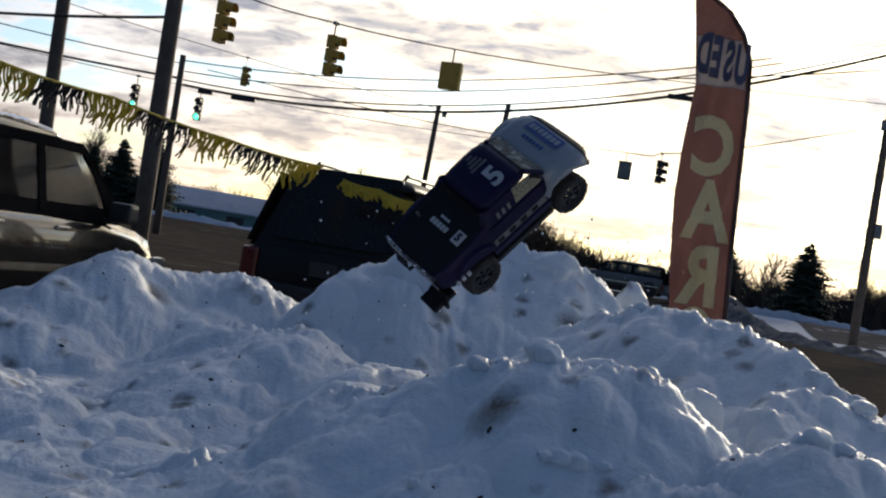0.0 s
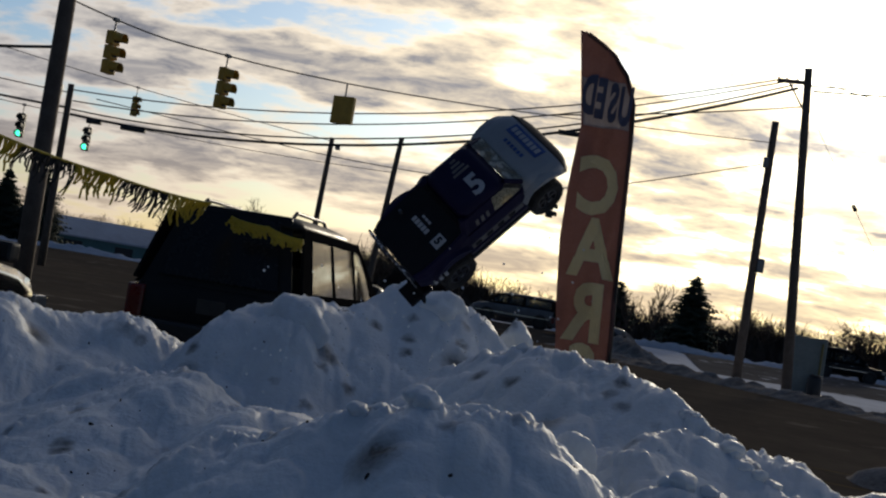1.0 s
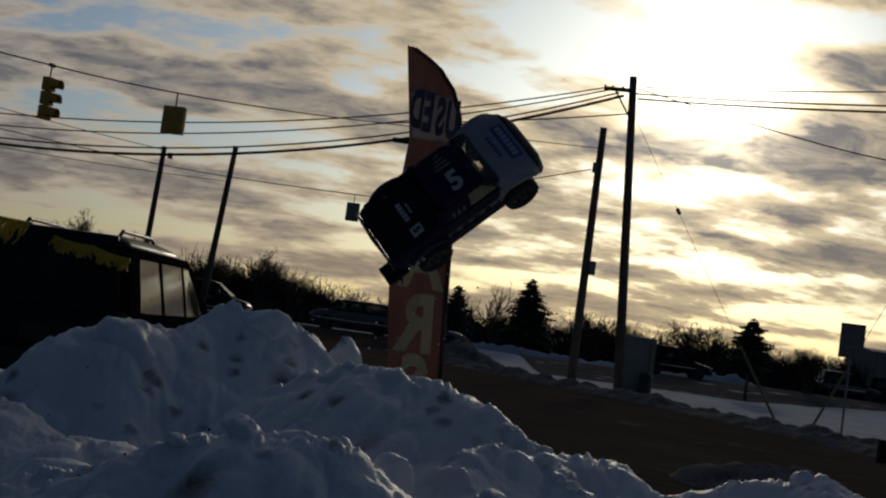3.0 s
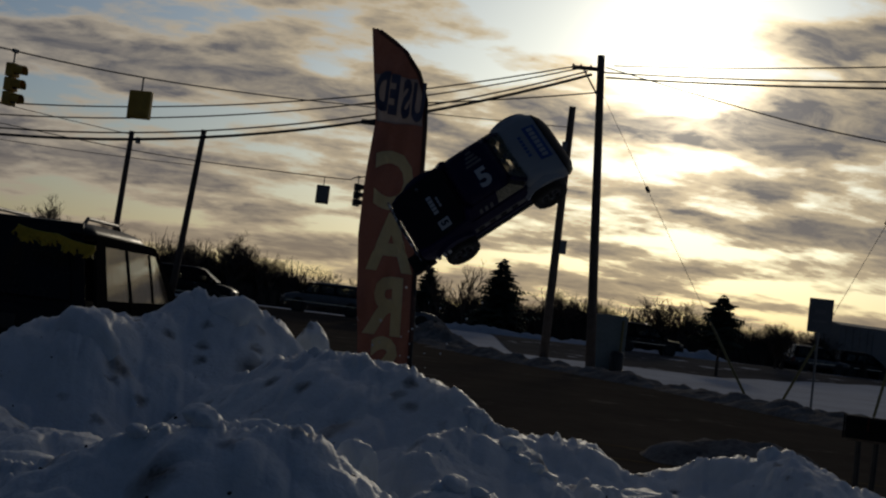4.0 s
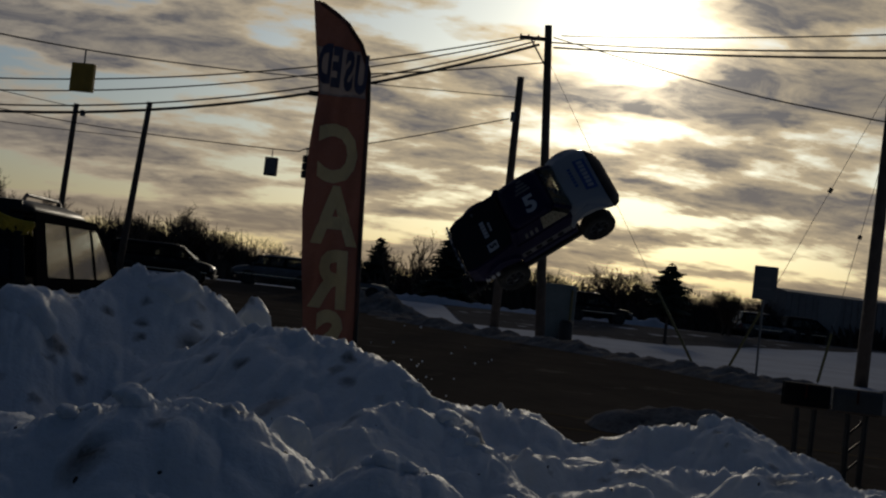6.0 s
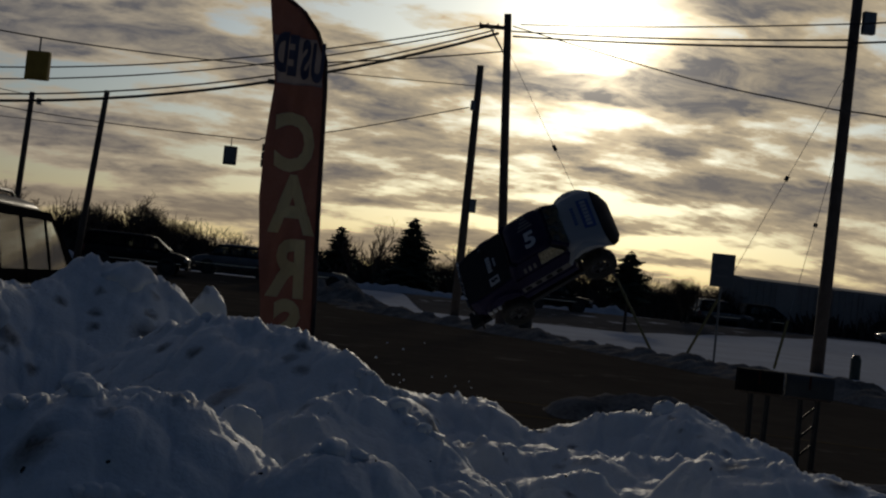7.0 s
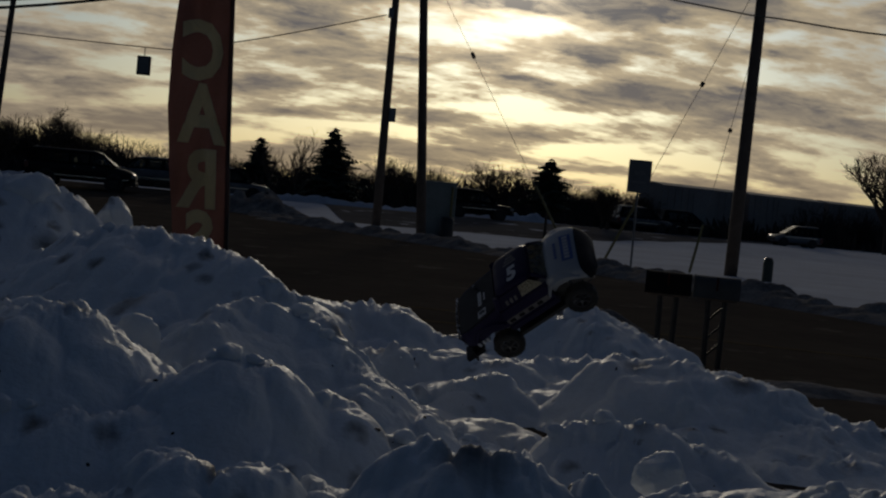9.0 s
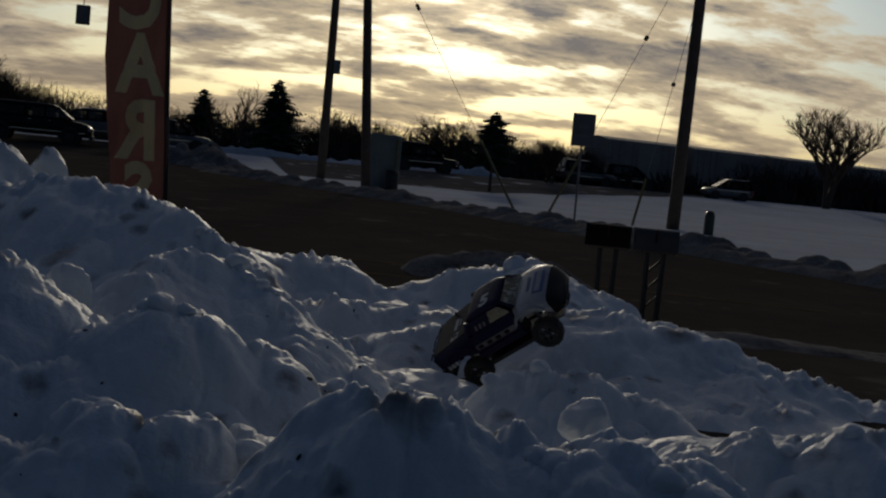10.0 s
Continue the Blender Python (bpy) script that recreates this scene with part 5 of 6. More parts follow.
# ---------------------------------------------------------------- vehicles
PAINT_DARK = material("dark_car_paint", (0.008, 0.009, 0.011), 0.42, 0.0, var=0.5, scale=2.0, second=(0.016, 0.016, 0.016), spec=0.18)
PAINT_GREY = material("grey_car_paint", (0.10, 0.10, 0.105), 0.3, 0.3, var=0.4, scale=2.0, coat=0.5)
PAINT_PEWTER = material("pewter_car_paint", (0.035, 0.031, 0.027), 0.2, 0.2, var=0.5, scale=2.0, coat=1.0, spec=0.5)
PAINT_SLATE = material("slate_car_paint", (0.20, 0.20, 0.21), 0.4, 0.0, var=0.4, scale=2.0, spec=0.3)
TINT = material("tinted_glass", (0.012, 0.013, 0.015), 0.25, 0.0, var=0.2, scale=3.0, spec=0.25)
CLEAR = glass("car_window_glass", (0.74, 0.75, 0.71), 0.03, 0.05)
MATT = material("matt_black_trim", (0.012, 0.012, 0.013), 0.9, var=0.3, spec=0.0)
CHROME = material("chrome_trim", (0.6, 0.6, 0.58), 0.2, 1.0, var=0.15)
RED_LENS = material("red_tail_lens", (0.13, 0.008, 0.007), 0.3, var=0.3, coat=0.3)
HEAD_LENS = material("clear_lamp_lens", (0.25, 0.25, 0.24), 0.15, 0.2, var=0.2, coat=0.8)

WHEEL_MESH = {}


def car_wheel(parent, x, y, r, w=0.22):
    if r not in WHEEL_MESH:
        WHEEL_MESH[r] = (mesh_of("wheel", wheel_bm(r, w, 32), RUBBER, True), mesh_of("rim", rim_bm(r * 0.62, w * 0.9, 6), METAL))
    t, rm = WHEEL_MESH[r]
    ob = part_shared("wheel", t, parent, pose(x, y, r))
    part_shared("rim", rm, ob)


def side_pane(name, e, poly, half, s, mat, off=0.008, depth=0.012):
    """A pane on the sloped side of a cabin: poly in (x, z), half(z) its half width."""
    pts = [(x, s * (half(z) + off), z) for x, z in poly]
    return part(name, slab(pts, depth if s < 0 else -depth), mat, e)


def vehicle(name, label, m, paint, stations, levels, panes, axles, wr, group="", rails=False, rear=True):
    """stations: (x, low, top, half) along the body; levels: (z, rear x, front x, half) up the cabin."""
    e = thing(name, label, "car", m, group)
    rings = []
    for x, lo, hi, h in stations:
        rings.append([(x, s * y, z) for s, y, z in ((-1, h * 0.88, lo), (-1, h, lo + 0.14), (-1, h, hi - 0.16), (-1, h * 0.93, hi - 0.02), (-1, h * 0.5, hi + 0.015), (1, h * 0.5, hi + 0.015), (1, h * 0.93, hi - 0.02), (1, h, hi - 0.16), (1, h, lo + 0.14), (1, h * 0.88, lo))])
    part("body", loft(rings, True), paint, e, smooth=True)
    zs = [v[0] for v in levels]

    def half(z):
        return float(np.interp(z, zs, [v[3] for v in levels]))

    def front(z):
        return float(np.interp(z, zs, [v[2] for v in levels]))

    def back(z):
        return float(np.interp(z, zs, [v[1] for v in levels]))

    def rounded(z, xr, xf, h, r):
        pts = []
        for cx, cy, a0 in ((xf - r, h - r, 0), (xr + r, h - r, 90), (xr + r, -h + r, 180), (xf - r, -h + r, 270)):
            pts += [(cx + r * math.cos(radians(a0 + 22.5 * k)), cy + r * math.sin(radians(a0 + 22.5 * k)), z) for k in range(5)]
        return pts

    part("roof", loft([rounded(z, xr, xf, h, 0.16) for z, xr, xf, h in levels[-3:]], True), paint, e, smooth=True)
    zt, zl = panes[0][2][1] - 0.02, panes[0][0][1]
    for s in (-1, 1):
        for poly in panes:
            p = side_pane("side_window", e, poly, half, s, CLEAR)
            side_pane("window_trim", p, [(poly[0][0], poly[0][1] - 0.035), (poly[1][0], poly[1][1] - 0.035), (poly[1][0], poly[1][1] - 0.01), (poly[0][0], poly[0][1] - 0.01)], half, s, CHROME, 0.012)
        order = sorted(panes, key=lambda q: q[0][0])
        zh = levels[-3][0] + 0.01
        zlow = levels[0][0]
        edges = [(back(zlow), back(zh))] + [v for q in order for v in ((q[0][0], q[3][0]), (q[1][0], q[2][0]))] + [(front(zlow), front(zh))]
        for (b0, t0), (b1, t1) in zip(edges[::2], edges[1::2]):
            side_pane("pillar", e, [(b0, zlow), (b1, zlow), (t1, zh), (t0, zh)], half, s, MATT, 0.0, 0.035)
        side_pane("window_header", e, [(order[0][3][0], zt + 0.03), (order[-1][2][0], zt + 0.03), (front(zh) - 0.02, zh), (back(zh) + 0.02, zh)], half, s, MATT, 0.0, 0.03)
        side_pane("door_sill", e, [(back(zlow) + 0.05, zlow - 0.04), (front(zlow) - 0.1, zlow - 0.04), (order[-1][1][0], zl + 0.01), (order[0][0][0], zl + 0.01)], half, s, MATT, -0.002, 0.03)
    for ry in (-0.4, 0.4):
        for rx in (0.42, 0.66):
            sx = stations[-1][0] * rx
            part("seat", boxbm(sx - 0.08, sx + 0.06, ry - 0.22, ry + 0.22, levels[0][0] - 0.1, levels[0][0] + 0.38, bevel=0.05), BLACK, e)
    z0, z1 = levels[0][0], levels[-2][0]
    za, zb = z0 + 0.08, z1 - 0.04
    part("windscreen", slab([(front(za) + 0.035, -half(za) * 0.78, za), (front(za) + 0.035, half(za) * 0.78, za), (front(zb) + 0.035, half(zb) * 0.74, zb), (front(zb) + 0.035, -half(zb) * 0.74, zb)], 0.012), TINT, e)
    part("tailgate", slab([(back(z0) - 0.004, half(z0) * 0.92, z0 - 0.05), (back(z0) - 0.004, -half(z0) * 0.92, z0 - 0.05), (back(z1) - 0.004, -half(z1) * 0.9, z1 + 0.02), (back(z1) - 0.004, half(z1) * 0.9, z1 + 0.02)], 0.02), paint, e)
    if rear:
        part("rear_window", slab([(back(za) - 0.03, half(za) * 0.74, za), (back(za) - 0.03, -half(za) * 0.74, za), (back(zb) - 0.03, -half(zb) * 0.70, zb), (back(zb) - 0.03, half(zb) * 0.70, zb)], 0.012), TINT, e)
    W = max(v[3] for v in stations)
    for ax in axles:
        for s in (-1, 1):
            arch = bmesh.new()
            tube(arch, [(ax, s * (W - 0.22), wr), (ax, s * (W + 0.004), wr)], wr * 1.22, 20)
            part("wheel_arch", arch, BLACK, e)
            car_wheel(e, ax, s * (W - 0.09), wr)
    L = stations[-1][0]
    hi0, hiL = stations[1][2], stations[-2][2]
    part("rear_bumper", boxbm(-0.08, 0.16, -W * 0.93, W * 0.93, 0.42, 0.66, bevel=0.05), BLACK, e)
    part("front_bumper", boxbm(L - 0.14, L + 0.07, -W * 0.90, W * 0.90, 0.36, 0.60, bevel=0.05), BLACK, e)
    part("grille", boxbm(L - 0.05, L + 0.025, -W * 0.45, W * 0.45, 0.60, hiL - 0.10, bevel=0.02), BLACK, e)
    for s in (-1, 1):
        part("tail_light", boxbm(-0.045, 0.20, s * W * 0.80, s * (W + 0.012), hi0 - 0.46, hi0 - 0.08, bevel=0.04), RED_LENS, e)
        part("headlight", boxbm(L - 0.22, L + 0.02, s * W * 0.55, s * (W * 0.93), hiL - 0.28, hiL - 0.06, bevel=0.03), HEAD_LENS, e)
        mir = part("mirror", boxbm(front(z0) - 0.42, front(z0) - 0.26, min(s * (W + 0.02), s * (W + 0.24)), max(s * (W + 0.02), s * (W + 0.24)), z0 - 0.01, z0 + 0.17, bevel=0.04), BLACK, e)
        part("mirror_arm", boxbm(front(z0) - 0.38, front(z0) - 0.30, min(s * W * 0.9, s * (W + 0.05)), max(s * W * 0.9, s * (W + 0.05)), z0 - 0.03, z0 + 0.02), BLACK, mir)
        part("side_moulding", boxbm(stations[2][0], stations[-3][0], s * W - 0.004, s * W + 0.014, 0.66, 0.72), CHROME, e)
        for poly in panes[:2]:
            hx = poly[0][0] + 0.12
            part("door_handle", boxbm(hx, hx + 0.18, s * W - 0.02, s * W + 0.03, hi0 - 0.17, hi0 - 0.135, bevel=0.008), CHROME, e)
        if rails:
            zt = levels[-1][0]
            rl = part("roof_rail", tubebm([(levels[-1][1] + 0.05, s * levels[-1][3] * 0.92, zt - 0.03), (levels[-1][1] + 0.18, s * levels[-1][3] * 0.92, zt + 0.06), (levels[-1][2] - 0.3, s * levels[-1][3] * 0.92, zt + 0.06), (levels[-1][2] - 0.1, s * levels[-1][3] * 0.92, zt - 0.03)], 0.022, 8), BLACK, e)
    part("number_plate", boxbm(-0.05, -0.02, -0.16, 0.16, hi0 - 0.30, hi0 - 0.14), material("grimy_plate", (0.035, 0.035, 0.035), 0.7, var=0.3), e)
    return e


SUV_ST = [(-0.02, 0.48, 1.00, 0.84), (0.05, 0.40, 1.08, 0.94), (0.5, 0.36, 1.12, 0.97), (2.4, 0.34, 1.12, 0.97), (3.4, 0.34, 1.10, 0.96), (3.7, 0.35, 1.04, 0.95), (4.5, 0.38, 0.95, 0.86), (4.66, 0.48, 0.80, 0.72)]
SUV_LV = [(1.06, 0.03, 3.75, 0.94), (1.45, 0.12, 3.20, 0.88), (1.84, 0.25, 2.55, 0.77), (1.94, 0.36, 2.35, 0.68), (1.98, 0.52, 2.1, 0.58)]
SUV_PN = [[(2.36, 1.16), (3.25, 1.16), (2.62, 1.74), (2.36, 1.76)], [(1.40, 1.16), (2.28, 1.16), (2.28, 1.76), (1.40, 1.78)], [(0.42, 1.18), (1.30, 1.16), (1.30, 1.78), (0.56, 1.76)]]
vehicle("parked_suv", "dark parked sport utility vehicle with roof rails", pose(-4.09, 13.05, 0.07, 0, 0, 86.5), PAINT_DARK, SUV_ST, SUV_LV, SUV_PN, (0.95, 3.75), 0.37, rails=True)
PU_ST = [(-0.02, 0.55, 1.12, 0.85), (0.05, 0.45, 1.18, 0.93), (0.5, 0.42, 1.20, 0.96), (3.0, 0.40, 1.20, 0.96), (3.9, 0.40, 1.18, 0.95), (4.2, 0.42, 1.13, 0.94), (4.6, 0.43, 1.08, 0.93), (4.92, 0.45, 1.0, 0.89), (5.1, 0.48, 0.90, 0.82), (5.2, 0.55, 0.74, 0.70)]
PU_LV = [(1.14, 0.03, 4.30, 0.90), (1.46, 0.10, 3.92, 0.84), (1.74, 0.20, 3.55, 0.77), (1.83, 0.30, 3.35, 0.72), (1.87, 0.45, 3.1, 0.64)]
PU_PN = [[(3.05, 1.22), (4.02, 1.22), (3.62, 1.66), (3.05, 1.68)], [(2.15, 1.22), (2.95, 1.22), (2.95, 1.68), (2.15, 1.70)], [(0.40, 1.22), (2.00, 1.22), (2.00, 1.70), (0.48, 1.70)]]
fwd = Vector((math.sin(radians(4)), math.cos(radians(4)), 0))
lft = Vector((-fwd.y, fwd.x, 0))
pu = Vector((-5.2, 11.55, 0)) + lft * 0.95 - fwd * 5.2
vehicle("parked_van", "dark parked van with pewter upper body and chrome side strip", pose(pu.x, pu.y, 0.0, 0, 0, 86), PAINT_PEWTER, PU_ST, PU_LV, PU_PN, (1.0, 4.2), 0.38)


def far_ground(y):
    t = min(max((y - 66) / 18, 0), 1)
    return 0.6 * t * t * (3 - 2 * t)


def far_car(x, y, turn, label, paint, long=False, k=1.0):
    shape = (PU_ST, PU_LV, PU_PN, (1.0, 4.2), 0.38) if long else (SUV_ST, SUV_LV, SUV_PN, (0.95, 3.75), 0.37)
    if k != 1.0:
        shape = ([tuple(v * k for v in s) for s in shape[0]], [tuple(v * k for v in s) for s in shape[1]], [[(a * k, b * k) for a, b in q] for q in shape[2]], tuple(v * k for v in shape[3]), shape[4] * k)
    return vehicle("far_car", label, pose(x, y, far_ground(y), 0, 0, turn), paint, *shape, "cars beyond the junction")


CROSSING = far_car(-17.8, 76.0, 0, "large dark van rolling slowly across the junction", PAINT_DARK, True, 1.2)
far_car(-2.40, 84.0, 180, "long slate grey car waiting at the junction", PAINT_SLATE, True, 1.12)
far_car(-2.6, 79.0, 0, "grey car waiting beyond the junction", PAINT_SLATE)
far_car(14.2, 84.0, -3, "dark car behind the control cabinet", PAINT_DARK)
far_car(30.0, 96.0, 5, "dark car parked behind the snowy field", PAINT_GREY)
far_car(34.0, 97.0, 5, "dark car parked behind the snowy field", PAINT_DARK)
PASSING = far_car(46.0, 86.0, 178, "grey car with a pale roof driving past the freight cars", PAINT_SLATE, False, 0.78)


# ---------------------------------------------------------------- the fringed streamer
def streamer(pts, sag, seed, label, drop=1.0, dense=1.7):
    e = thing("fringed_streamer", label, "streamer", pose(0, 0, 0), "fringed streamers over the lot")
    line = []
    for a, b in zip(pts, pts[1:]):
        line += sag_points(a, b, sag, 40)[:-1]
    line.append(Vector(pts[-1]))
    ym = material("yellow_plastic_fringe", (0.62, 0.46, 0.04), 0.5, var=0.35, scale=4.0)
    bmk = material("black_plastic_fringe", (0.03, 0.028, 0.025), 0.5, var=0.3)
    part("cord", tubebm(line, 0.012, 5), ym, e)
    rs = random.Random(seed)
    yb, kb = bmesh.new(), bmesh.new()
    total = len(line) - 1
    n = int(total * dense)
    for i in range(n):
        k = i / n * total
        p = line[int(k)].lerp(line[min(int(k) + 1, total)], k - int(k))
        bm = yb if drop < 1 or int(k / total * 9) % 2 == 0 else kb
        L = rs.uniform(0.10, 0.30) * drop
        d = Vector((-0.30 + 0.25 * math.sin(i * 0.11) + rs.gauss(0, 0.07), rs.uniform(-0.2, 0.2), -1)).normalized()
        w = 0.009
        prev = None
        for q in range(5):
            t = q / 4
            c = p + d * L * t + Vector((0.03 * t * math.sin(6 * t + i * 0.13), 0.02 * math.cos(4 * t + i), 0.10 * L * t * t * rs.uniform(-1, 1)))
            row = [bm.verts.new(c + Vector((sx * w, 0.004 * sy, 0))) for sx, sy in ((-1, -1), (1, -1), (1, 1), (-1, 1))]
            if prev:
                for j in range(4):
                    bm.faces.new((prev[j], prev[(j + 1) % 4], row[(j + 1) % 4], row[j]))
            prev = row
    tagged(part("yellow_fringe", yb, ym, e), kind="stuff")
    tagged(part("black_fringe", kb, bmk, e), kind="stuff")


streamer([(-6.2, 7.6, 2.40), (-5.77, 9.04, 2.26), (-5.37, 10.20, 2.21), (-4.80, 11.46, 2.08), (-4.25, 12.9, 2.03)], 0.02, 3, "yellow and black fringed streamer strung above the parked cars")
streamer([(-4.02, 12.95, 1.93), (-3.6, 12.93, 1.88), (-3.2, 12.95, 1.80)], 0.02, 5, "yellow fringed streamer draped over the tailgate", 0.5, 2.5)


# ---------------------------------------------------------------- the radio-controlled truck
WHEELS = []


def rc_truck():
    e = thing("rc_truck", "large-scale radio-controlled short-course truck, white hood, purple cab, airborne", "toy truck")
    white = material("white_shell", (0.30, 0.32, 0.35), 0.5, var=0.15, scale=8.0, coat=0.3, spots=((0.35, 0.34, 0.33), 14.0, 0.66))
    purple = material("purple_shell", (0.010, 0.007, 0.042), 0.5, var=0.35, scale=8.0, spec=0.2)
    black = material("black_shell", (0.008, 0.008, 0.011), 0.55, var=0.4, scale=9.0, spec=0.18)
    print_w = material("white_decal", (0.42, 0.43, 0.46), 0.5, var=0.1)
    grubby = material("grubby_decal", (0.20, 0.19, 0.19), 0.6, var=0.5, scale=14.0, spec=0.2)
    blue = material("blue_decal", (0.05, 0.10, 0.30), 0.45, var=0.2)
    net = glass("netted_window", (0.85, 0.80, 0.62), 0.3, 0.1)
    nt = net.node_tree
    tl = add(nt, "ShaderNodeBsdfTranslucent", ins={0: (0.75, 0.68, 0.48, 1)})
    df = add(nt, "ShaderNodeBsdfDiffuse", ins={0: (0.55, 0.52, 0.42, 1)})
    co = nt.nodes.new("ShaderNodeTexCoord").outputs["Object"]
    vo = add(nt, "ShaderNodeTexVoronoi", ins={"Vector": co, "Scale": 150.0})
    msk = ramp(nt, vo.outputs[0], [(0.35, grey(0.1)), (0.5, grey(0.95))])
    m1 = add(nt, "ShaderNodeMixShader", ins={0: 0.5, 1: tl.outputs[0], 2: df.outputs[0]})
    outn = [n for n in nt.nodes if n.type == "OUTPUT_MATERIAL"][0]
    m2 = add(nt, "ShaderNodeMixShader", ins={0: msk, 1: outn.inputs[0].links[0].from_socket, 2: m1.outputs[0]})
    nt.links.new(m2.outputs[0], outn.inputs[0])
    haze_m = glass("dusty_windscreen", (0.9, 0.88, 0.80), 0.3, 0.03)
    nt = haze_m.node_tree
    co = nt.nodes.new("ShaderNodeTexCoord").outputs["Object"]
    nz = add(nt, "ShaderNodeTexNoise", ins={"Vector": co, "Scale": 22.0, "Detail": 5.0}).outputs[0]
    df = add(nt, "ShaderNodeBsdfTranslucent", ins={0: (0.70, 0.66, 0.56, 1)})
    outn = [n for n in nt.nodes if n.type == "OUTPUT_MATERIAL"][0]
    m2 = add(nt, "ShaderNodeMixShader", ins={0: ramp(nt, nz, [(0.42, grey(0.05)), (0.62, grey(0.7))]), 1: outn.inputs[0].links[0].from_socket, 2: df.outputs[0]})
    nt.links.new(m2.outputs[0], outn.inputs[0])
    r, track, wb = 0.105, 0.205, 0.302

    def ring(x, pts):
        return [(x, -y, z) for y, z in pts] + [(x, y, z) for y, z in reversed(pts)]

    # chassis
    part("chassis_plate", boxbm(-0.42, 0.42, -0.085, 0.085, -0.05, -0.035, bevel=0.006), METAL, e)
    part("engine_block", boxbm(-0.20, -0.02, -0.07, 0.08, -0.03, 0.09, bevel=0.015), BLACK, e)
    part("fuel_tank", boxbm(0.0, 0.14, -0.09, 0.02, -0.03, 0.07, bevel=0.02), BLACK, e)
    for s in (-1, 1):
        part("side_guard", boxbm(-0.20, 0.20, min(s * 0.09, s * 0.19), max(s * 0.09, s * 0.19), -0.05, -0.02, bevel=0.006), BLACK, e)
    # bed: side panels, dark tonneau, tailgate
    bed = [(-0.505, 0.20, 0.05, 0.150), (-0.45, 0.225, 0.03, 0.158), (-0.30, 0.235, 0.07, 0.175), (-0.16, 0.225, 0.02, 0.192)]
    part("bed_shell", loft([ring(x, [(h * 0.99, lo), (h, lo + 0.05), (h * 0.97, hi - 0.03), (h * 0.90, hi)]) for x, h, lo, hi in bed], True), purple, e)
    part("bed_cover", loft([ring(x, [(h * 0.84, hi - 0.004), (h * 0.82, hi + 0.006)]) for x, h, lo, hi in bed], True), black, e)
    part("tailgate", slab([(-0.511, 0.185, 0.03), (-0.511, -0.185, 0.03), (-0.515, -0.185, 0.13), (-0.515, 0.185, 0.13)], 0.008), black, e)
    # pale spots in the lip's colour stand for glints on the tail edge
    part("spoiler_lip", tubebm([(-0.515, -0.20, 0.152), (-0.525, 0.0, 0.158), (-0.515, 0.20, 0.152)], 0.007, 8), material("chipped_tail_edge", (0.05, 0.05, 0.06), 0.4, var=0.3, scale=20.0, spots=((0.75, 0.76, 0.8), 38.0, 0.52)), e, "dark tail edge with glints painted on as bright spots")
    for i in range(5):
        y = -0.15 + 0.07 * i
        part("tail_decal", boxbm(-0.526, -0.520, y, y + 0.045, 0.09 + 0.01 * (i % 2), 0.125), print_w, e)
    # small pale boxes imitate more glints across the tail
    rt = random.Random(8)
    for i in range(34):
        y, z, c = rt.uniform(-0.195, 0.195), rt.uniform(0.055, 0.150), rt.uniform(0.003, 0.008)
        part("paint_chip", boxbm(-0.5275, -0.5235, y - c, y + c * rt.uniform(0.5, 2.0), z - c * 0.6, z + c * 0.6), print_w, e)
    # cab with sloping pillars
    cabz = [(0.10, -0.175, 0.235, 0.215), (0.165, -0.17, 0.245, 0.205), (0.235, -0.135, 0.165, 0.172), (0.262, -0.11, 0.125, 0.158), (0.272, -0.07, 0.08, 0.13)]
    rings = []
    for z, xr, xf, h in cabz:
        rr = 0.05
        q = []
        for cx, cy, a0 in ((xf - rr, h - rr, 0), (xr + rr, h - rr, 90), (xr + rr, -h + rr, 180), (xf - rr, -h + rr, 270)):
            q += [(cx + rr * math.cos(radians(a0 + 22.5 * k)), cy + rr * math.sin(radians(a0 + 22.5 * k)), z) for k in range(5)]
        rings.append(q)
    part("lower_cab", loft(rings[:2], True, False), purple, e)
    part("roof", loft(rings[2:], True), purple, e, smooth=True)
    for (xa, za, ya), (xb, zb, yb), nm in (((0.232, 0.165, 0.175), (0.158, 0.238, 0.146), "front_pillar"), ((-0.16, 0.165, 0.195), (-0.125, 0.238, 0.16), "rear_pillar")):
        for s in (-1, 1):
            part(nm, tubebm([(xa, s * ya, za), (xb, s * yb, zb)], 0.014 if nm != "rear_pillar" else 0.026, 6), purple, e)
    part("windscreen", slab([(0.246, -0.17, 0.168), (0.246, 0.17, 0.168), (0.166, 0.143, 0.236), (0.166, -0.143, 0.236)], 0.003), haze_m, e, "dusty clear windscreen")
    part("rear_window", slab([(-0.176, 0.17, 0.168), (-0.176, -0.17, 0.168), (-0.14, -0.15, 0.236), (-0.14, 0.15, 0.236)], 0.003), black, e)
    for s in (-1, 1):
        part("side_window", slab([(0.03, s * 0.2065, 0.168), (0.20, s * 0.2065, 0.168), (0.185, s * 0.198, 0.190), (0.135, s * 0.174, 0.232), (0.05, s * 0.174, 0.234)], 0.003 * s), net, e, "dusty side window with netting")
        part("cab_quarter", slab([(-0.14, s * 0.2065, 0.165), (0.03, s * 0.2065, 0.165), (0.05, s * 0.174, 0.236), (-0.12, s * 0.174, 0.236)], 0.004 * s), purple, e)
        for k in range(3):
            part("quarter_bar", slab([(-0.09 + 0.035 * k, s * 0.209, 0.172), (-0.072 + 0.035 * k, s * 0.209, 0.172), (-0.066 + 0.035 * k, s * 0.196, 0.20), (-0.084 + 0.035 * k, s * 0.196, 0.20)], 0.008 * s), grubby, e)
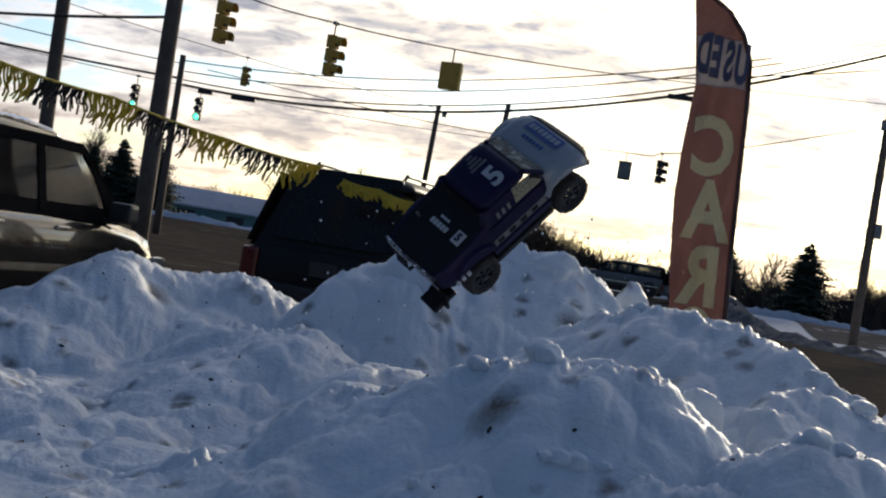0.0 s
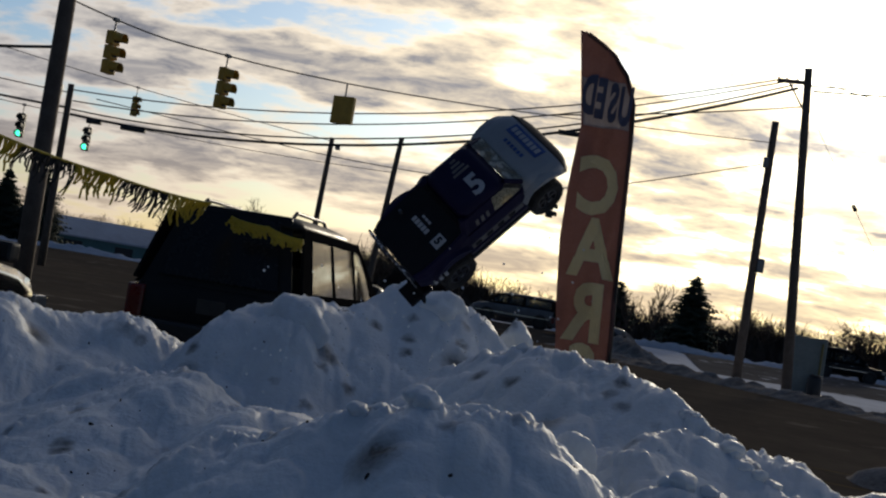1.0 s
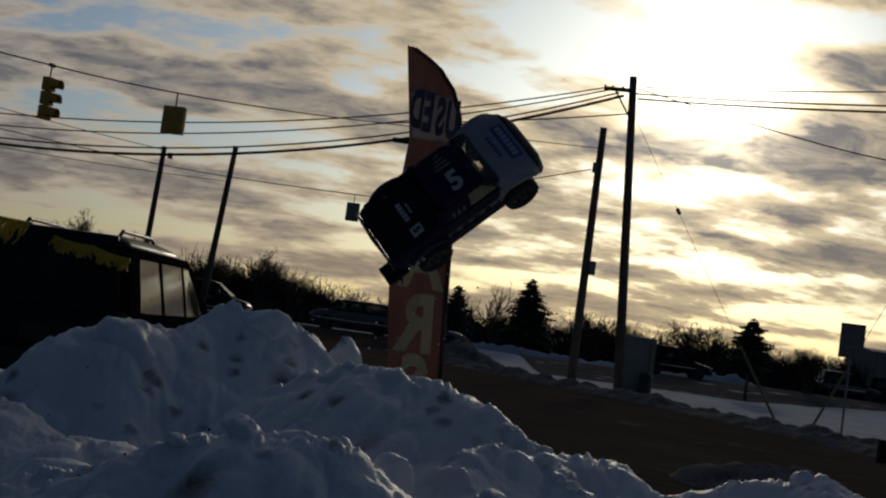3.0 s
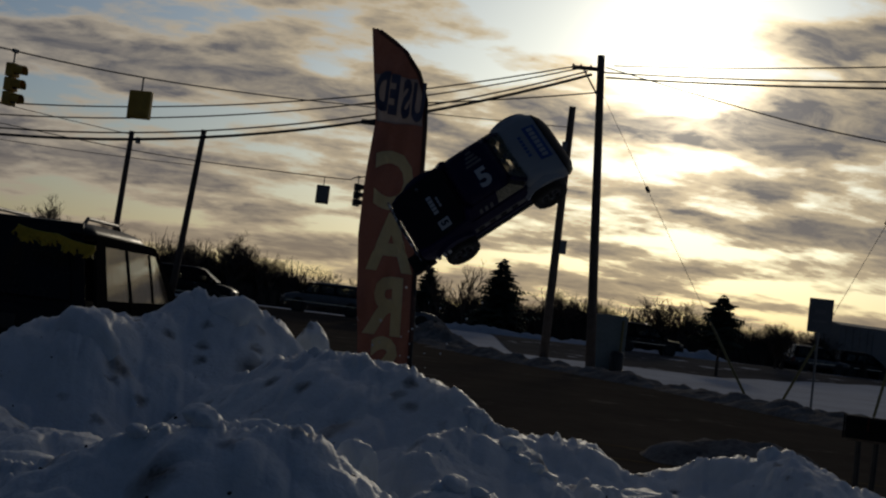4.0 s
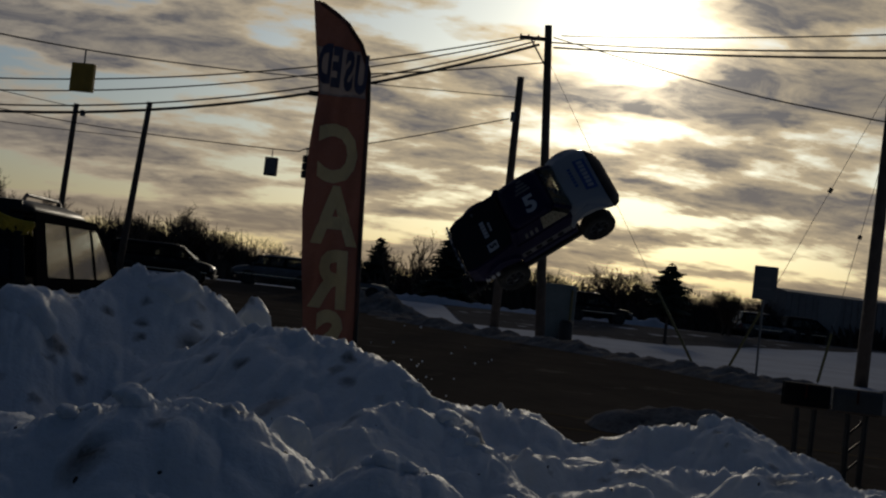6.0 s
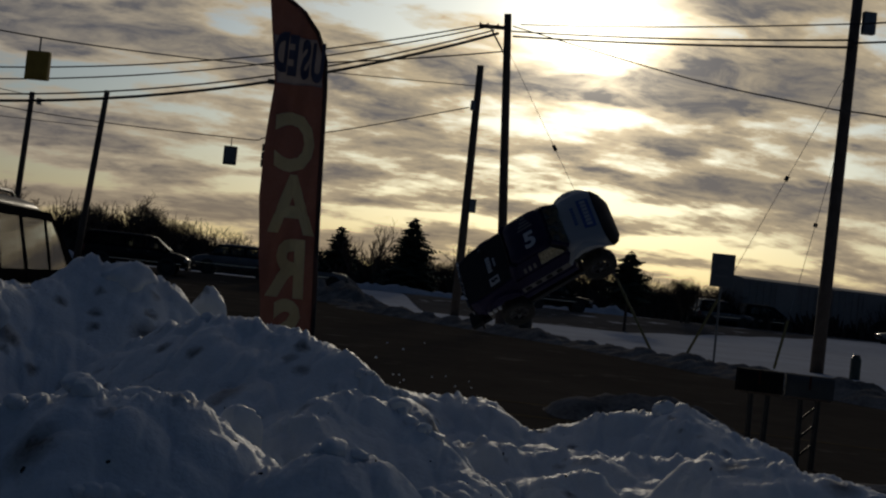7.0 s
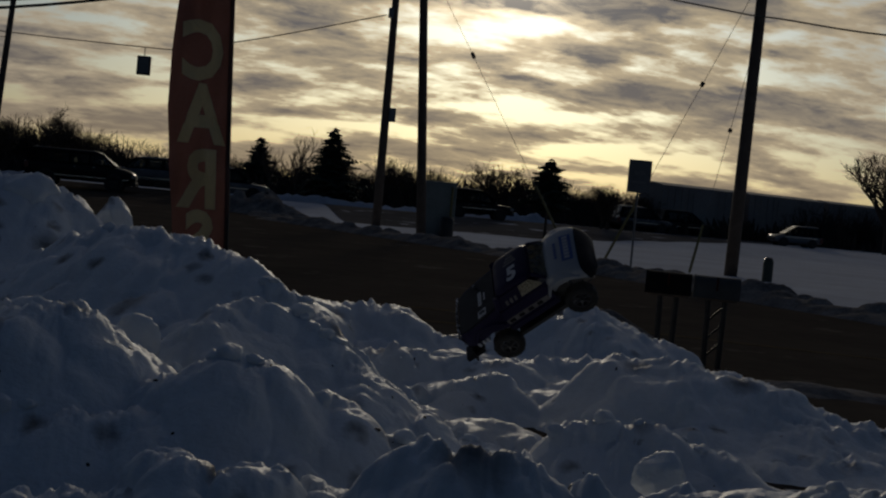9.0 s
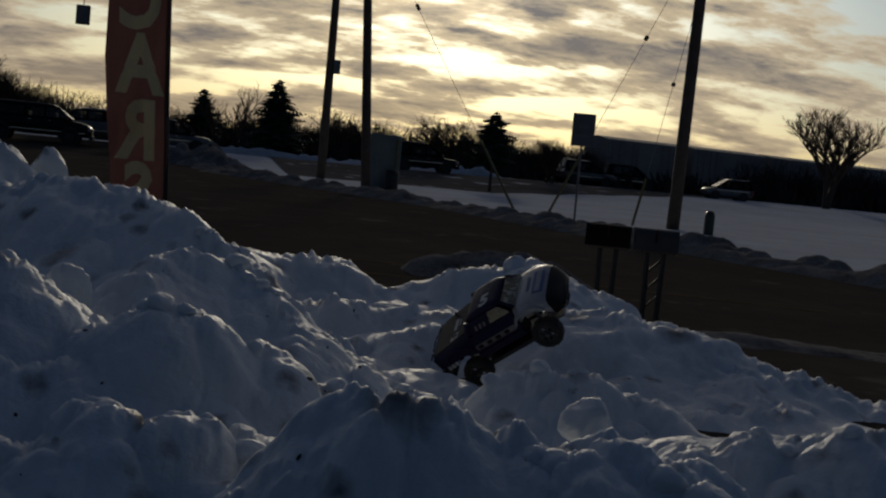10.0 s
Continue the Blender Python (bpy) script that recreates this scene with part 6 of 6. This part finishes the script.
        part("door_panel", loft([[(x, s * y, z) for y, z in ((0.205, 0.02), (0.222, 0.03), (0.226, 0.10), (0.214, 0.155), (0.20, 0.15))] for x in (-0.20, -0.16, 0.14, 0.20)], True), purple, e)
        part("door_stripe", boxbm(-0.17, 0.17, min(s * 0.220, s * 0.2285), max(s * 0.220, s * 0.2285), 0.045, 0.085, bevel=0.002), grubby, e, "grubby pale lower door stripe")
        part("rocker_panel", loft([[(x, s * y, z) for y, z in ((0.14, -0.05), (0.215, -0.03), (0.228, 0.02), (0.205, 0.03))] for x in (-0.19, 0.19)], True), purple, e)
        for k in range(4):
            part("door_decal", boxbm(-0.15 + 0.075 * k, -0.11 + 0.075 * k, min(s * 0.226, s * 0.2305), max(s * 0.226, s * 0.2305), 0.052, 0.078), black, e)
        for k in range(3):
            part("bed_decal", boxbm(-0.44 + 0.035 * k, -0.42 + 0.035 * k, min(s * 0.20, s * 0.2375), max(s * 0.20, s * 0.2375), 0.03, 0.06), print_w, e)
    # hood, fenders, nose
    hood = [(0.215, 0.215, 0.06, 0.172), (0.28, 0.236, 0.10, 0.168), (0.36, 0.242, 0.095, 0.156), (0.42, 0.236, 0.05, 0.135), (0.46, 0.215, 0.0, 0.108), (0.49, 0.185, -0.02, 0.072), (0.505, 0.14, -0.02, 0.03)]
    part("hood", loft([ring(x, [(h, lo), (h, hi - 0.055), (h * 0.975, hi - 0.03), (h * 0.90, hi - 0.010), (h * 0.72, hi), (h * 0.35, hi + 0.004)]) for x, h, lo, hi in hood], True), white, e, smooth=True)
    part("nose_cap", loft([ring(x, [(h * 1.012, lo), (h * 1.012, hi - 0.053), (h * 0.985, hi - 0.027), (h * 0.91, hi - 0.006), (h * 0.72, hi + 0.004), (h * 0.35, hi + 0.008)]) for x, h, lo, hi in [(0.455, 0.2175, 0.01, 0.1115)] + hood[-3:-1] + [(0.509, 0.14, -0.02, 0.03)]], True), black, e, "black grille and nose of the shell", smooth=True)
    part("front_bumper", loft([ring(x, [(h, -0.045), (h, -0.005)]) for x, h in ((0.42, 0.15), (0.485, 0.13), (0.495, 0.10))], True), black, e)
    for s in (-1, 1):
        for ax, w0, mat, nm in ((wb, 0.012, white, "front_fender"), (-wb, 0.010, purple, "rear_fender")):
            fb = bmesh.new()
            n = 14
            cols = []
            for k in range(n + 1):
                a = math.radians(30 + 122 * k / n)
                c, sn = math.cos(a), math.sin(a)
                cols.append([fb.verts.new((ax + q * c, s * y, q * sn * 0.98 + 0.008)) for q, y in ((0.128, 0.175), (0.128, 0.246), (0.140, 0.250), (0.150, 0.22), (0.152, 0.175))])
            for a, b in zip(cols, cols[1:]):
                for j in range(5):
                    fb.faces.new((a[j], a[(j + 1) % 5], b[(j + 1) % 5], b[j]))
            bmesh.ops.recalc_face_normals(fb, faces=fb.faces)
            part(nm, fb, mat, e)
    # hood decal
    def hood_z(x):
        return float(np.interp(x, [h[0] for h in hood], [h[3] for h in hood])) + 0.0065

    def on_hood(x0, x1, y0, y1, lift, mat, nm, lab=""):
        part(nm, slab([(x0, y0, hood_z(x0) + lift), (x1, y0, hood_z(x1) + lift), (x1, y1, hood_z(x1) + lift), (x0, y1, hood_z(x0) + lift)], 0.002), mat, e, lab)

    on_hood(0.365, 0.435, -0.12, 0.12, 0.002, blue, "hood_decal", "blue decal panel with white bars")
    for k in range(7):
        on_hood(0.385, 0.418, -0.105 + 0.031 * k, -0.083 + 0.031 * k, 0.005, print_w, "hood_letter_bar")
    for k in range(6):
        on_hood(0.315, 0.335, -0.07 + 0.026 * k, -0.052 + 0.026 * k, 0.002, blue, "hood_small_bar")
    # roof number and stripes, read from behind the truck with the nose up
    def flat_text(body, size, m, mat, nm, lab=""):
        bm = text_bm(body, size, 0.003, 0, size * 0.035)
        bm.transform(m)
        part(nm, bm, mat, e, lab)

    flat_text("5", 0.165, pose(0.04, -0.075, 0.2755, 0, 0, 0), print_w, "roof_number", "white racing number on the roof")
    for k in range(4):
        part("roof_stripe", slab([(-0.02 + 0.012 * k, 0.03 + 0.026 * k, 0.274), (0.08 - 0.01 * k, 0.03 + 0.026 * k, 0.274), (0.08 - 0.01 * k, 0.044 + 0.026 * k, 0.274), (-0.02 + 0.012 * k, 0.044 + 0.026 * k, 0.274)], -0.003), grubby, e)
    for k in range(5):
        part("bed_letter_bar", boxbm(-0.315, -0.285, -0.055 + 0.026 * k, -0.036 + 0.026 * k, 0.181, 0.1845), print_w, e)
    for k in range(3):
        part("bed_letter_bar", boxbm(-0.265, -0.252, -0.03 + 0.024 * k, -0.012 + 0.024 * k, 0.186, 0.1895), print_w, e)
    part("number_panel", slab([(-0.325, -0.165, 0.1815), (-0.255, -0.165, 0.1885), (-0.255, -0.105, 0.1885), (-0.325, -0.105, 0.1815)], -0.003), print_w, e)
    flat_text("5", 0.06, pose(-0.29, -0.135, 0.189, 0, 0, -90), black, "panel_number")
    part("body_post", tubebm([(-0.33, 0.14, 0.16), (-0.33, 0.14, 0.205)], 0.009, 8), METAL, e, "bright body post")
    part("body_post", tubebm([(-0.15, 0.10, 0.19), (-0.15, 0.10, 0.215)], 0.006, 8), METAL, e)
    # rear bumper and mud flaps
    part("rear_bumper", boxbm(-0.605, -0.46, -0.205, -0.085, -0.055, -0.02, bevel=0.008), black, e)
    for s in (-1, 1):
        part("bumper_stay", tubebm([(-0.40, s * 0.07, -0.02), (-0.54, s * 0.09, -0.025)], 0.010, 6), black, e)
        part("mud_flap", slab([(-0.535, s * 0.14, -0.07), (-0.535, s * 0.225, -0.07), (-0.505, s * 0.225, 0.02), (-0.505, s * 0.14, 0.02)], 0.012), black, e)
    # suspension and wheels
    tyre = mesh_of("tyre", wheel_bm(r, 0.085, 30, 1), RUBBER)
    rim = mesh_of("rim", rim_bm(r * 0.60, 0.075, 6), material("black_rim", (0.035, 0.035, 0.04), 0.4, var=0.3))
    for ax in (wb, -wb):
        for s in (-1, 1):
            part("suspension_arm", tubebm([(ax - 0.03, s * 0.06, -0.035), (ax, s * 0.175, -0.01)], 0.011, 6), BLACK, e)
            part("suspension_arm", tubebm([(ax + 0.03, s * 0.06, -0.035), (ax, s * 0.175, -0.01)], 0.011, 6), BLACK, e)
            part("shock_absorber", tubebm([(ax - 0.02, s * 0.10, -0.02), (ax - 0.03, s * 0.085, 0.10)], 0.014, 8), METAL, e)
            part("drive_shaft", tubebm([(ax, 0, 0), (ax, s * 0.18, 0)], 0.008, 6), METAL, e)
            w = new("wheel")
            w.parent = e
            WHEELS.append((w, ax, s * 0.195))
            w.matrix_local = pose(ax, s * 0.195, 0.0)
            part_shared("tyre", tyre, w)
            part_shared("rim", rim, w)
            part("hub_nut", tubebm([(0, -0.045, 0), (0, 0.045, 0)], 0.012, 6), METAL, w)
    # the shell rides high over the drooping wheels
    low = ("wheel", "suspension_arm", "drive_shaft", "chassis_plate", "engine_block", "fuel_tank", "side_guard", "shock_absorber")
    for ob in e.children:
        if not ob.name.startswith(low):
            ob.location.z += 0.075
    return e


TRUCK = rc_truck()


def spray(seed, n, spread, label):
    """A puff of loose snow crumbs thrown up by the wheels."""
    rs = random.Random(seed)
    bm = bmesh.new()
    for i in range(n):
        s = rs.uniform(0.003, 0.009)
        m = Matrix.LocRotScale((rs.gauss(0, spread), rs.gauss(0, spread), rs.gauss(0, spread)), Euler((rs.random() * 6, rs.random() * 6, 0)), (s, s * rs.uniform(0.6, 1), s * rs.uniform(0.6, 1)))
        bmesh.ops.create_icosphere(bm, subdivisions=1, radius=1.0, matrix=m)
    return tagged(new("snow_spray", mesh_of("snow_spray", bm, SNOW)), label, "snow spray", kind="stuff")


SPRAYS = [spray(1, 60, 0.22, "loose crumbs of snow flying from the heap"), spray(2, 40, 0.16, "loose crumbs of snow falling behind the truck"), spray(3, 26, 0.20, "fine crumbs of snow in the air")]


def motions():
    walk(TRUCK, [
        (0.0, pose(-1.186, 6.429, 1.584, 43.0, -51.4, 24.2)),
        (1.0, pose(-0.765, 6.667, 1.923, 61.3, -50.0, 9.5)),
        (2.0, pose(-0.348, 6.858, 2.138, 66.0, -47.2, 0.3)),
        (2.5, pose(-0.144, 6.958, 2.217, 69.4, -45.8, -2.9)),
        (3.2, pose(0.151, 7.108, 2.277, 70.9, -43.2, -5.8)),
        (4.5, pose(0.668, 7.367, 2.251, 69.1, -37.6, -11.7)),
        (6.5, pose(1.451, 7.696, 1.925, 60.5, -36.0, -22.1)),
        (7.5, pose(1.829, 7.806, 1.605, 56.6, -34.3, -31.5)),
        (8.5, pose(2.157, 7.899, 1.209, 54.0, -36.8, -37.0)),
        (9.2, pose(2.406, 7.959, 0.880, 48.1, -37.4, -39.5)),
        (10.0, pose(2.665, 8.003, 0.439, 39.0, -35.3, -45.4)),
    ])
    # the springs let the wheels hang as the truck flies
    for w, ax, y in WHEELS:
        walk(w, [(0, pose(ax, y, 0.0)), (2.5, pose(ax, y, -0.012)), (5.0, pose(ax, y, -0.022)), (8.0, pose(ax, y, -0.034)), (10.0, pose(ax, y, -0.032))])
    walk(PASSING, [(0, pose(50.3, 86.0, 0.6, 0, 0, 178)), (7, pose(44.3, 86.0, 0.6, 0, 0, 178)), (10, pose(41.8, 86.0, 0.6, 0, 0, 178))])
    walk(CROSSING, [(0, pose(-20.1, 76.0, 0.36)), (5, pose(-15.6, 76.0, 0.36)), (10, pose(-11.1, 76.0, 0.36))])
    walk(SPRAYS[0], [(0, pose(-1.75, 6.6, 1.05)), (1.5, pose(-1.3, 6.7, 0.95, 20, 10, 5)), (3.0, pose(-1.0, 6.8, 0.55, 40, 20, 10)), (10, pose(-1.0, 6.8, 0.30, 45, 22, 12))])
    walk(SPRAYS[1], [(0, pose(-1.0, 6.4, 1.25)), (1.5, pose(-0.75, 6.6, 1.25, 20, 10, 5)), (3.5, pose(-0.45, 6.8, 0.75, 40, 20, 10)), (10, pose(-0.4, 6.8, 0.35, 45, 22, 12))])
    walk(SPRAYS[2], [(0, pose(-0.6, 6.5, 1.35)), (2.5, pose(-0.2, 6.8, 1.55, 15, 10, 5)), (6.0, pose(0.6, 7.2, 1.15, 40, 20, 10)), (10, pose(1.2, 7.4, 0.45, 60, 22, 12))])


motions()
